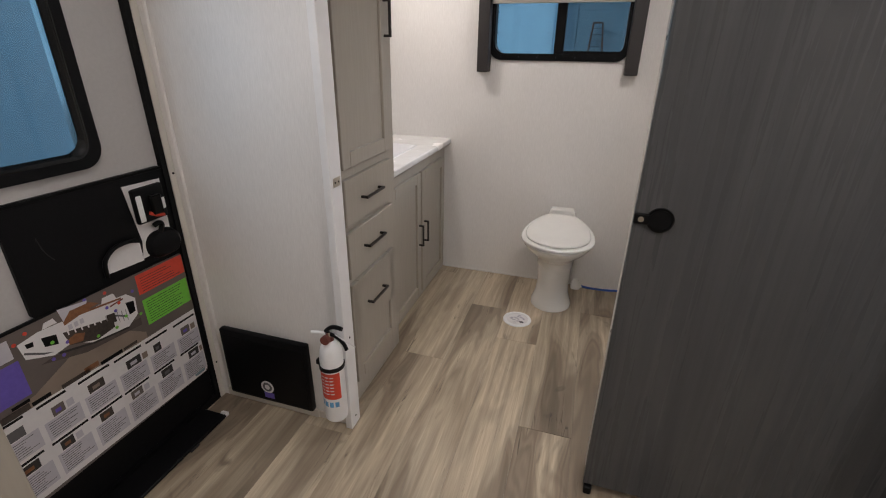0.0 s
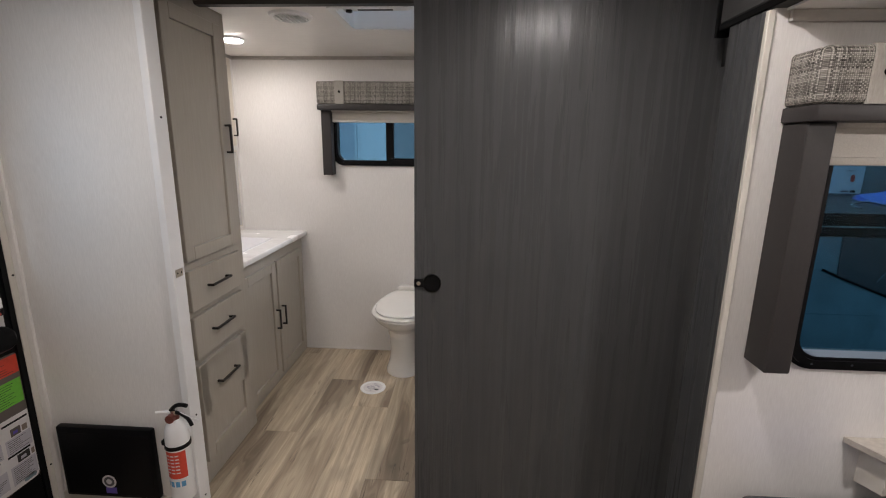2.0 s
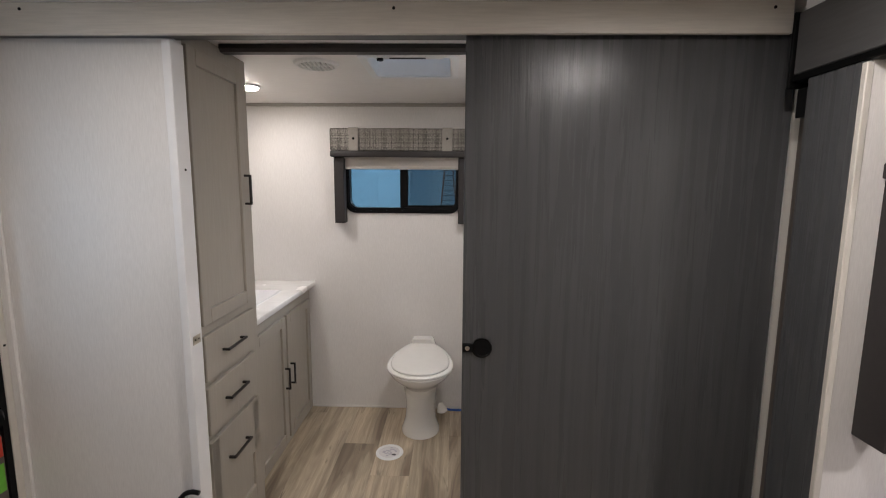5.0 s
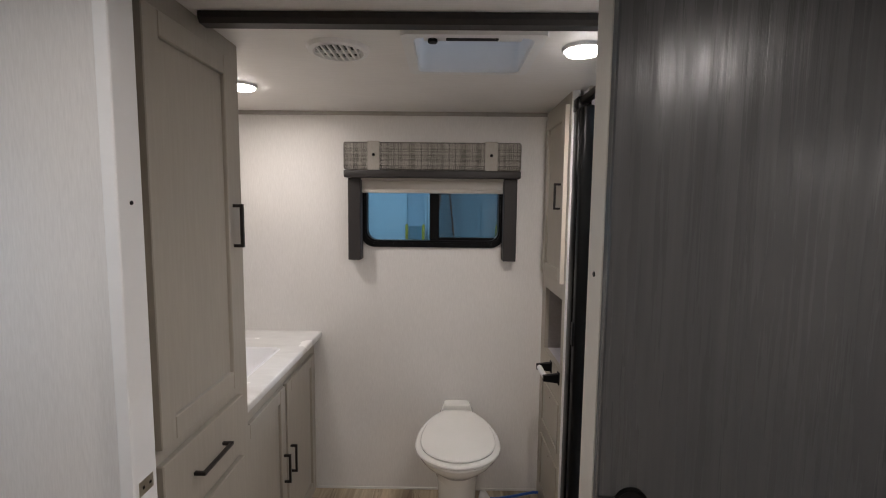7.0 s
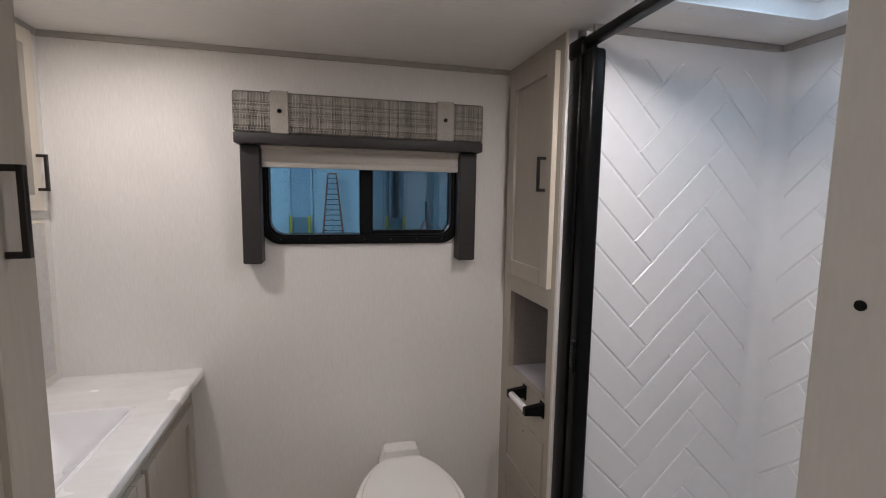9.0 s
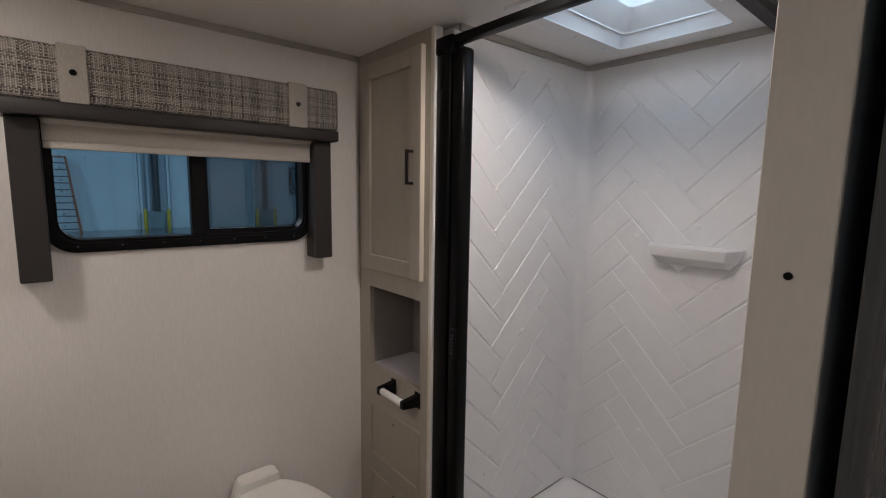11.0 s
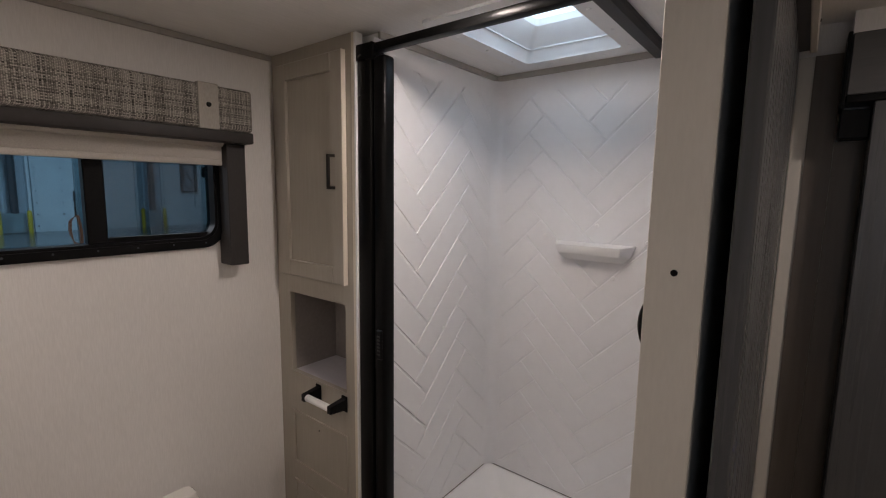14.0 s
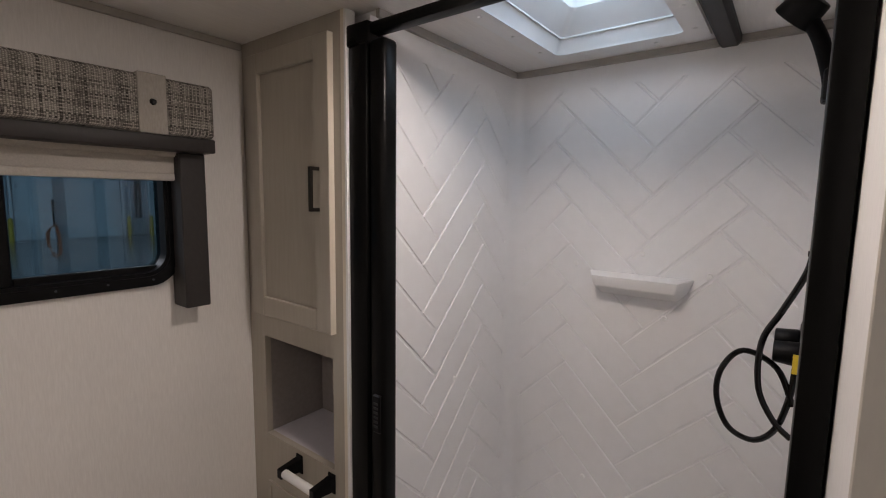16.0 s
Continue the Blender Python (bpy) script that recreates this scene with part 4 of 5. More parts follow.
for z0, z1 in ((0.455, 0.685), (0.10, 0.385)):
    part("lower_recess", band([(2.36, z0 - 0.0), (2.694, z0), (2.694, z1), (2.36, z1)], [(2.372, z0 + 0.012), (2.682, z0 + 0.012), (2.682, z1 - 0.012), (2.372, z1 - 0.012)], "x", LX - 0.006, LX), GREIGE, lin)
    screw_x(lin, LX, 2.53, z1 - 0.04, -1, 0.003)
tp = thing("paper_holder", (0.36, 2.45, 0.80), "black and white toilet paper holder, empty", "paper holder")
for y in (2.375, 2.525):
    bm = box(LX - 0.006, LX, y - 0.016, y + 0.016, 0.775, 0.835, 0.003)
    loft([[(LX - 0.006, y - 0.012, 0.785), (LX - 0.006, y + 0.012, 0.785), (LX - 0.006, y + 0.012, 0.825), (LX - 0.006, y - 0.012, 0.825)], [(LX - 0.072, y - 0.009, 0.792), (LX - 0.072, y + 0.009, 0.792), (LX - 0.072, y + 0.009, 0.818), (LX - 0.072, y - 0.009, 0.818)]], bm)
    part("bracket", bm, BLACK, tp, "black plastic bracket")
part("roller", cyl((LX - 0.060, 2.384, 0.805), (LX - 0.060, 2.516, 0.805), 0.0125, n=18, bevel=0.002), WHITE_P, tp, "white roller")

# ---------- shower ----------
sh = thing("shower_surround", (0.8, 1.8, 0.1), "white moulded shower surround with herringbone relief", "shower")
GZ0, GZ1 = 0.30, 1.972
part("back_sheet", box(1.1645, XR - 0.0002, 1.345, 2.30, 0.1, CB - 0.001), SHOWER, sh)
part("side_sheet", box(0.456, 1.163, 2.2477, 2.331, 0.1, CB - 0.001), SHOWER, sh)
part("near_sheet", box(0.452, 1.161, 1.343, 1.360, 0.1, CB - 0.001), SHOWER, sh)
BY0, BY1 = 1.376, 2.192
part("back_border", slab("x", (1.361, 0.1), (2.244, 2.037), 1.161, 1.1644, [(BY0, BY1, GZ0, GZ1)]), SHOWER, sh)
BX0, BX1 = 0.456, 1.108
part("side_border", slab("y", (0.43, 0.1), (1.161, 2.037), 2.244, 2.2476, [(BX0, BX1, GZ0, GZ1)]), SHOWER, sh)
cx, cy, cr = 1.161 - 0.045, 2.244 - 0.045, 0.045
arc = [(cx + cr * math.cos(radians(90 - 9 * k)), cy + cr * math.sin(radians(90 - 9 * k))) for k in range(11)]
part("corner_cove", prism(arc + [(1.1615, 2.2445)], "z", 0.1, 2.036), SHOWER, sh)
def pan_ring(e, z, r):
    return [(u, v, z) for u, v in rounded(0.470 + e * 0.4, 1.1605 - e, 1.3615 + e * 0.5, 2.2435 - e, r, 8)]
part("pan_basin", loft([pan_ring(0.0, 0.11, 0.02), pan_ring(0.0, 0.264, 0.02), pan_ring(0.006, 0.268, 0.022), pan_ring(0.022, 0.266, 0.03), pan_ring(0.045, 0.252, 0.045), pan_ring(0.075, 0.215, 0.06), pan_ring(0.11, 0.165, 0.07), pan_ring(0.15, 0.135, 0.07), pan_ring(0.22, 0.125, 0.06)]), WHITE_P, sh, "white moulded shower pan")
# Dark strips stand in for the thin shadow line where pan meets wall.
part("pan_seam", box(1.1590, 1.1608, 1.362, 2.243, 0.2685, 0.2712), TAUPE, sh)
part("pan_seam", box(0.472, 1.1588, 2.2420, 2.2438, 0.2685, 0.2712), TAUPE, sh)
part("pan_floor", box(0.40, 1.161, 1.345, 2.30, 0.0, 0.11), WHITE_P, sh)
part("edge_flange", box(0.401, 0.432, 2.2995, 2.3065, 0.166, CB - 0.002), WHITE_P, sh, "white flange beside the black post")
part("threshold", box(0.400, 0.468, 1.346, 2.317, 0.10, 0.165, 0.01, seg=3), WHITE_P, sh)
for y, z in ((1.775, 1.437), (1.99, 1.385), (1.585, 1.385), (1.70, 1.24), (1.93, 0.62), (1.52, 0.45)):
    part("screw_cap", cyl((1.1608, y, z), (1.157, y, z), 0.009, 0.006, 14), WHITE_P, sh)
for x, z in ((0.80, 1.02), (0.62, 0.5)):
    part("screw_cap", cyl((x, 2.2438, z), (x, 2.240, z), 0.009, 0.006, 14), WHITE_P, sh)

shelf = thing("shower_shelf", (1.13, 1.78, 1.29), "white moulded corner soap shelf on the shower wall", "shelf")
bm = loft([[(1.160, 1.900, 1.298), (1.160, 1.665, 1.298), (1.146, 1.672, 1.300), (1.146, 1.892, 1.300)],
           [(1.160, 1.925, 1.328), (1.160, 1.638, 1.328), (1.088, 1.662, 1.330), (1.088, 1.900, 1.330)],
           [(1.160, 1.941, 1.370), (1.160, 1.622, 1.370), (1.078, 1.655, 1.366), (1.078, 1.908, 1.366)]])
bmesh.ops.bevel(bm, geom=bm.edges[:], offset=0.004, segments=2, profile=0.5, affect="EDGES")
part("tray", bm, WHITE_P, shelf)

frame_b = thing("shower_door_frame", (0.43, 1.8, 0.165), "black metal shower door frame with retracted screen", "shower frame")
part("post", box(0.408, 0.455, 2.236, 2.299, 0.165, 2.013, 0.004, seg=2), BLACK_M, frame_b)
part("screen_cassette", box(0.412, 0.463, 2.182, 2.233, 0.17, 1.975, 0.012, seg=3), BLACK_M, frame_b, "black rolled screen cassette")
lt = part("latch", box(0.404, 0.414, 2.190, 2.214, 1.01, 1.11, 0.003), BLACK, frame_b, "black latch")
for k in range(6):
    part("latch_tooth", box(0.4025, 0.404, 2.195, 2.209, 1.025 + k * 0.012, 1.031 + k * 0.012), BLACK_R, lt)
part("post", box(0.412, 0.452, 1.346, 1.385, 0.165, 2.013, 0.004, seg=2), BLACK_M, frame_b)
part("top_rail", box(0.412, 0.446, 1.385, 2.236, 1.986, 2.013, 0.006, seg=2), BLACK_M, frame_b)
part("corner_block", box(0.404, 0.458, 2.226, 2.303, 1.965, 2.016, 0.005, seg=2), BLACK_M, frame_b)
part("bottom_rail", box(0.415, 0.445, 1.385, 2.236, 0.164, 0.185, 0.004), BLACK_M, frame_b)

hs = thing("hand_shower", (0.8, 1.37, 1.06), "black hand shower with hose and twin-knob mixer", "shower head")
part("holder", box(0.775, 0.835, 1.361, 1.382, 1.80, 1.86, 0.006, seg=2), BLACK, hs)
part("wand", tube([(0.80, 1.366, 1.80), (0.80, 1.372, 1.85), (0.80, 1.392, 1.92), (0.80, 1.414, 1.965)], 0.014, 12), BLACK, hs)
part("head", cyl((0.795, 1.405, 2.0), (0.81, 1.440, 1.965), 0.034, 0.040, 24, bevel=0.004), BLACK, hs, "black spray head")
part("hose", tube([(0.80, 1.368, 1.81), (0.84, 1.366, 1.68), (0.85, 1.366, 1.57), (0.85, 1.370, 1.474), (0.85, 1.407, 1.375), (0.85, 1.439, 1.298), (0.85, 1.438, 1.193), (0.85, 1.406, 1.123), (0.85, 1.372, 1.091)], 0.0066), HOSE, hs, "glossy black hose")
part("hose_loop", tube([(0.865, 1.374, 1.160), (0.865, 1.408, 1.239), (0.865, 1.472, 1.266), (0.87, 1.512, 1.213), (0.87, 1.518, 1.142), (0.87, 1.490, 1.074), (0.87, 1.439, 1.057), (0.87, 1.400, 1.097), (0.865, 1.380, 1.183), (0.85, 1.376, 1.254)], 0.0066), HOSE, hs)
part("mixer_plate", box(0.77, 0.95, 1.3605, 1.372, 1.255, 1.335, 0.006, seg=2), BLACK, hs)
part("tag", box(0.768, 0.7695, 1.374, 1.384, 1.262, 1.302), YELLOW, hs, "small yellow tag")
for x in (0.80, 0.92):
    part("knob", cyl((x, 1.372, 1.295), (x, 1.418, 1.295), 0.026, 0.022, 18, bevel=0.004), BLACK, hs, "black tap knob")
part("hose_clip", cyl((0.85, 1.361, 1.50), (0.85, 1.375, 1.50), 0.006, n=10), BLACK, hs)

# ---------- sliding door ----------
sd = thing("sliding_door", (0.66, 1.22, 0.03), "charcoal wood-look sliding door pushed half open", "door")
part("leaf", box(0.183, 1.156, 1.201, 1.229, 0.035, 1.99, 0.003), CHAR, sd)
pl = part("pull_plate", cyl((0.246, 1.201, 1.013), (0.246, 1.197, 1.013), 0.031, n=28), BLACK, sd, "round black recessed pull")
part("pull_rim", loft([[(0.246 + r * math.cos(math.tau * k / 28), y, 1.013 + r * math.sin(math.tau * k / 28)) for k in range(28)] for r, y in ((0.033, 1.201), (0.033, 1.195), (0.028, 1.1945), (0.024, 1.199))], caps=False), BLACK_M, pl)
part("latch_body", box(0.182, 0.222, 1.193, 1.201, 0.998, 1.028, 0.003), BLACK, pl)
part("latch_button", cyl((0.199, 1.193, 1.013), (0.199, 1.189, 1.013), 0.0075, n=16, bevel=0.001), BRASS, pl, "brass latch button")
part("floor_guide", box(0.186, 0.212, 1.188, 1.240, 0.0, 0.034, 0.004), BLACK, sd, "black floor guide")

# ---------- black grille and extinguisher by the entry ----------
gr = thing("furnace_cover", (-1.085, 1.22, 0.04), "black plastic cover low on the partition", "cover")
part("plate", box(-1.286, -0.884, 1.196, YP0, 0.040, 0.362, 0.006, seg=2), BLACK, gr)
part("field", box(-1.272, -0.898, 1.1935, 1.1965, 0.054, 0.335, 0.001), BLACK, gr)
st = part("sticker", cyl((-1.089, 1.1935, 0.118), (-1.089, 1.1925, 0.118), 0.030, n=28), PAPER, gr, "round grey-blue sticker")
part("sticker_ring", cyl((-1.089, 1.1925, 0.118), (-1.089, 1.192, 0.118), 0.022, n=28), INK, st)
part("sticker_dot", cyl((-1.089, 1.192, 0.118), (-1.089, 1.1915, 0.118), 0.012, n=20), PAPER, st)
part("sticker_tail", box(-1.108, -1.062, 1.1925, 1.1935, 0.062, 0.090, 0.0), PURPLE, st)

ex = thing("fire_extinguisher", (-0.752, 1.168, 0.09), "white and red fire extinguisher strapped to the partition", "fire extinguisher")
EX, EY = -0.752, 1.168
part("cylinder", lathe(EX, EY, [(0.036, 0.092), (0.042, 0.096), (0.043, 0.104), (0.043, 0.375), (0.041, 0.40), (0.034, 0.420), (0.022, 0.435), (0.017, 0.445)]), WHITE_P, ex, "white steel cylinder")
def wrap(a0, a1, z0, z1, r, bm=None):
    """A patch that lies round the cylinder from one angle to another."""
    made = bm or bmesh.new()
    rows = [[made.verts.new((EX + r * math.cos(radians(a0 + (a1 - a0) * k / 10)), EY + r * math.sin(radians(a0 + (a1 - a0) * k / 10)), z)) for k in range(11)] for z in (z0, z1)]
    for k in range(10):
        made.faces.new((rows[0][k], rows[0][k + 1], rows[1][k + 1], rows[1][k]))
    return made


lab = part("label", wrap(200, 335, 0.205, 0.322, 0.0434), RED, ex, "red label")
pict = bmesh.new()
for k in range(4):
    wrap(216 + 28 * k, 236 + 28 * k, 0.168, 0.192, 0.0434, pict)
part("pictograms", pict, BLUE_P, ex, "small blue pictograms")
bm = bmesh.new()
for k in range(6):
    for j in range(3):
        a = radians(235 + 24 * j)
        z = 0.228 + 0.015 * k
        rings = [[(EX + 0.0437 * math.cos(a + radians(d)), EY + 0.0437 * math.sin(a + radians(d)), zz) for d in (0, 6, 12, 18)] for zz in (z, z + 0.005)]
        vs = [[bm.verts.new(v) for v in r] for r in rings]
        for i in range(3):
            bm.faces.new((vs[0][i], vs[0][i + 1], vs[1][i + 1], vs[1][i]))
part("label_text", bm, PAPER, lab, "white text bars")
part("strap", loft([ring(EX, EY, 0.330, 0.0435, 0.0435), ring(EX, EY, 0.330, 0.047, 0.047), ring(EX, EY, 0.345, 0.047, 0.047), ring(EX, EY, 0.345, 0.0435, 0.0435)], caps=False), BLACK, ex, "black strap")
part("strap_buckle", box(EX - 0.062, EX - 0.040, EY - 0.012, EY + 0.012, 0.328, 0.350, 0.003), BLACK, ex)
part("back_bracket", box(EX - 0.018, EX + 0.018, EY + 0.040, YP0, 0.12, 0.40, 0.002), BLACK, ex)
part("collar", cyl((EX, EY, 0.444), (EX, EY, 0.462), 0.017, n=18), REDBROWN, ex, "red-brown collar")
part("valve", cyl((EX, EY, 0.46), (EX, EY, 0.482), 0.013, n=14), CHROME, ex, "metal valve")
part("gauge", cyl((EX - 0.004, EY - 0.012, 0.455), (EX - 0.004, EY - 0.028, 0.455), 0.017, n=20), REDBROWN, ex, "pressure gauge")
part("nozzle", tube([(EX, EY, 0.472), (EX - 0.03, EY - 0.01, 0.476), (EX - 0.06, EY - 0.02, 0.478)], 0.006), WHITE_P, ex, "white nozzle")
part("upper_lever", tube([(EX - 0.012, EY, 0.478), (EX + 0.01, EY - 0.004, 0.500), (EX + 0.035, EY - 0.006, 0.508), (EX + 0.06, EY - 0.008, 0.506)], 0.008), BLACK, ex, "black upper lever")
part("lower_lever", tube([(EX, EY, 0.470), (EX + 0.03, EY - 0.006, 0.470), (EX + 0.06, EY - 0.01, 0.452), (EX + 0.075, EY - 0.012, 0.425)], 0.007), BLACK, ex, "black lower lever")
part("pull_tie", tube([(EX + 0.03, EY - 0.008, 0.478), (EX + 0.07, EY - 0.014, 0.464), (EX + 0.115, EY - 0.02, 0.452)], 0.0018, 6), WHITE_P, ex, "white plastic tie")

# ---------- entry door ----------
DX = -1.363
ed = thing("door_entry", (XL, 0.8, 0), "closed entry door with window, latch panel and printed poster", "door", kind="structure")
part("door_leaf", slab("x", (0.462, 0.03), (1.166, 1.90), DX - 0.035, DX, [(0.575, 0.940, 1.108, 1.711)]), DOORSKIN, ed, "pale grey door skin")
part("door_frame", band([(0.44, 0.0), (1.1865, 0.0), (1.1865, 1.93), (0.44, 1.93)], [(0.466, 0.03), (1.166, 0.03), (1.166, 1.90), (0.466, 1.90)], "x", XL - 0.02, -1.344), BLACK, ed, "black door frame")
wf = part("window_frame", band(rounded(0.520, 0.981, 1.074, 1.764, 0.062, 8), rounded(0.552, 0.951, 1.104, 1.738, 0.05, 8), "x", DX - 0.034, DX + 0.016), BLACK, ed, "black window frame")
part("inner_bevel", loft([[(x, y, z) for y, z in rounded(0.552 + e, 0.951 - e, 1.104 + e, 1.738 - e, 0.05, 8)] for e, x in ((0.0, DX + 0.0155), (0.004, DX + 0.0165), (0.010, DX + 0.012), (0.017, DX - 0.004))], caps=False), HOSE, ed, "glossy black inner bevel")
wp = part("pane", box(DX - 0.010, DX - 0.006, 0.562, 0.944, 1.112, 1.730), PANE, ed)
wp.visible_shadow = False
part("latch_panel", prism(rounded(0.662, 1.166, 0.712, 1.031, 0.012), "x", DX + 0.0005, DX + 0.012), BLACK, ed, "black inner door panel")
part("panel_edge", box(DX + 0.012, DX + 0.015, 0.665, 1.164, 1.020, 1.029, 0.001), BLACK_M, ed)
la = part("latch_plate", prism([(1.008, 0.995), (1.147, 0.990), (1.143, 0.80), (1.10, 0.745), (1.018, 0.742), (1.030, 0.80)], "x", DX + 0.012, DX + 0.0145), PAPER, ed, "white latch backing")
part("latch_body", box(DX + 0.0145, DX + 0.034, 1.022, 1.138, 0.862, 0.982, 0.008, seg=2), BLACK, la, "black latch body")
part("latch_button", box(DX + 0.034, DX + 0.040, 1.026, 1.046, 0.870, 0.960, 0.003), WHITE_P, la, "white lock slide")
part("latch_button", box(DX + 0.034, DX + 0.038, 1.118, 1.131, 0.893, 0.932, 0.002), WHITE_P, la)
part("latch_block", box(DX + 0.034, DX + 0.052, 1.070, 1.110, 0.885, 0.950, 0.004), BLACK_M, la)
part("red_tag", tube([(DX + 0.038, 1.062, 0.894), (DX + 0.044, 1.085, 0.882), (DX + 0.040, 1.112, 0.874)], 0.006, 8), RED, la, "red latch tag")
part("grab_recess", prism([(0.890, 0.742), (0.900, 0.790), (0.935, 0.812), (0.985, 0.812), (1.018, 0.80), (1.018, 0.736)], "x", DX + 0.012, DX + 0.0135), PAPER, la, "white grab recess")
part("arc_handle", tube([(DX + 0.016, 0.884, 0.735), (DX + 0.020, 0.886, 0.785), (DX + 0.022, 0.915, 0.815), (DX + 0.022, 0.955, 0.823), (DX + 0.020, 1.005, 0.818)], 0.007, 8), BLACK, la)
part("handle_cover", loft([[(DX + 0.0145, y, z) for y, z in rounded(1.035, 1.164, 0.722, 0.820, 0.045)], [(DX + 0.035, y, z) for y, z in rounded(1.042, 1.160, 0.728, 0.812, 0.04)], [(DX + 0.046, y, z) for y, z in rounded(1.060, 1.148, 0.738, 0.795, 0.028)]]), BLACK, la, "black grab cover")
part("handle_hook", tube([(DX + 0.022, 1.078, 0.842), (DX + 0.032, 1.090, 0.850), (DX + 0.030, 1.102, 0.838), (DX + 0.028, 1.092, 0.812)], 0.009, 8), BLACK, la)
part("scuff", tube([(DX + 0.0125, 0.735, 0.925), (DX + 0.0128, 0.745, 0.88), (DX + 0.0125, 0.762, 0.85)], 0.0016, 6), BLACK_R, ed, "thin scratch")
part("kick_plate", box(DX + 0.0005, DX + 0.010, 0.468, 1.165, 0.032, 0.711, 0.002), BLACK, ed, "black lower door panel")
PX = DX + 0.0105
poster = thing("poster", (PX, 0.83, 0.16), "printed sheet with a trailer picture and captioned panels on the door", "poster")
part("sheet", prism(rounded(0.47, 1.164, 0.166, 0.703, 0.012), "x", PX, PX + 0.001), TAUPE, poster, "taupe printed sheet")


def print_x(name, poly, k, material, label="", parent=None):
    """One flat printed patch of the poster; k is its layer."""
    return part(name, prism(poly, "x", PX + 0.0006 + 0.0004 * k, PX + 0.001 + 0.0004 * k), material, parent or poster, label)


def flat(name, y0, y1, z0, z1, k, material, label="", parent=None):
    return print_x(name, [(y0, z0), (y1, z0), (y1, z1), (y0, z1)], k, material, label, parent)


flat("red_block", 0.970, 1.162, 0.624, 0.696, 1, RED, "orange-red text block")
flat("green_block", 0.972, 1.160, 0.503, 0.601, 1, GREEN, "green text block")
flat("purple_block", 0.472, 0.596, 0.510, 0.622, 1, PURPLE, "purple text block")
flat("title_card", 0.472, 0.590, 0.632, 0.690, 1, CARD)
print_x("sand_ground", [(0.472, 0.480), (0.60, 0.500), (0.72, 0.555), (0.90, 0.525), (0.955, 0.485), (0.955, 0.462), (0.472, 0.470)], 1, SAND, "sand-coloured ground")
pic = print_x("trailer_picture", [(0.606, 0.663), (0.612, 0.612), (0.678, 0.582), (0.730, 0.590), (0.790, 0.552), (0.905, 0.540), (0.945, 0.565), (0.951, 0.625), (0.925, 0.652), (0.850, 0.660), (0.780, 0.664), (0.716, 0.668), (0.660, 0.672)], 2, PAPER, "white trailer drawing")
print_x("open_side", [(0.716, 0.634), (0.860, 0.600), (0.862, 0.565), (0.800, 0.556), (0.726, 0.585)], 3, UMBER, "dark open side", pic)
print_x("awning", [(0.722, 0.705), (0.800, 0.692), (0.838, 0.668), (0.790, 0.664), (0.728, 0.652)], 3, RUST, "rust-brown open roof", pic)
print_x("awning_flap", [(0.722, 0.708), (0.806, 0.694), (0.802, 0.686), (0.752, 0.688), (0.728, 0.664)], 4, CARD, "", pic)
print_x("roof_line", [(0.760, 0.663), (0.905, 0.645), (0.905, 0.651), (0.762, 0.670)], 4, RUST, "", pic)
print_x("open_interior", [(0.722, 0.588), (0.760, 0.578), (0.772, 0.600), (0.746, 0.612), (0.724, 0.606)], 4, RUST, "", pic)
print_x("side_panel", [(0.842, 0.618), (0.872, 0.612), (0.872, 0.580), (0.844, 0.584)], 4, UMBER, "", pic)
for k in range(7):
    yy, zz = 0.728 + 0.019 * k, 0.640 - 0.0035 * k
    print_x("upright_stripe", [(yy, zz), (yy + 0.004, zz - 0.001), (yy + 0.004, zz - 0.022), (yy, zz - 0.020)], 4, PAPER, "", pic)
for k in range(3):
    print_x("door_line", [(0.880 + 0.014 * k, 0.610 - 0.003 * k), (0.8815 + 0.014 * k, 0.610 - 0.003 * k), (0.8815 + 0.014 * k, 0.570 - 0.003 * k), (0.880 + 0.014 * k, 0.570 - 0.003 * k)], 3, INK, "", pic)
print_x("ground_shade", [(0.640, 0.575), (0.760, 0.535), (0.950, 0.520), (0.950, 0.548), (0.790, 0.548), (0.680, 0.580)], 1.5, TAUPE_D, "dark shade under the trailer drawing")
print_x("roof_unit", [(0.672, 0.672), (0.712, 0.672), (0.706, 0.690), (0.680, 0.688)], 3, PAPER, "", pic)
print_x("roof_unit", [(0.842, 0.660), (0.892, 0.655), (0.886, 0.676), (0.850, 0.678)], 3, PAPER, "", pic)
print_x("cap_window", [(0.915, 0.625), (0.943, 0.618), (0.940, 0.580), (0.918, 0.578)], 3, BLACK, "", pic)
print_x("side_window", [(0.662, 0.650), (0.700, 0.640), (0.698, 0.608), (0.664, 0.620)], 3, BLACK, "", pic)
print_x("side_window", [(0.622, 0.655), (0.642, 0.652), (0.640, 0.638), (0.624, 0.641)], 3, BLACK, "", pic)
print_x("stripe", [(0.612, 0.628), (0.655, 0.600), (0.680, 0.592), (0.655, 0.607), (0.615, 0.634)], 3, INK, "", pic)
print_x("stripe", [(0.865, 0.636), (0.910, 0.640), (0.912, 0.646), (0.865, 0.641)], 3, REDBROWN, "", pic)
print_x("stripe", [(0.868, 0.600), (0.908, 0.575), (0.912, 0.580), (0.868, 0.606)], 3, INK, "", pic)
print_x("shadow_line", [(0.690, 0.577), (0.79, 0.548), (0.905, 0.534), (0.905, 0.540), (0.79, 0.555), (0.690, 0.584)], 3, BOARD, "", pic)
for y in (0.735, 0.752, 0.769):
    flat("cabinet_front", y, y + 0.011, 0.632, 0.648, 4, CARD, "", pic)
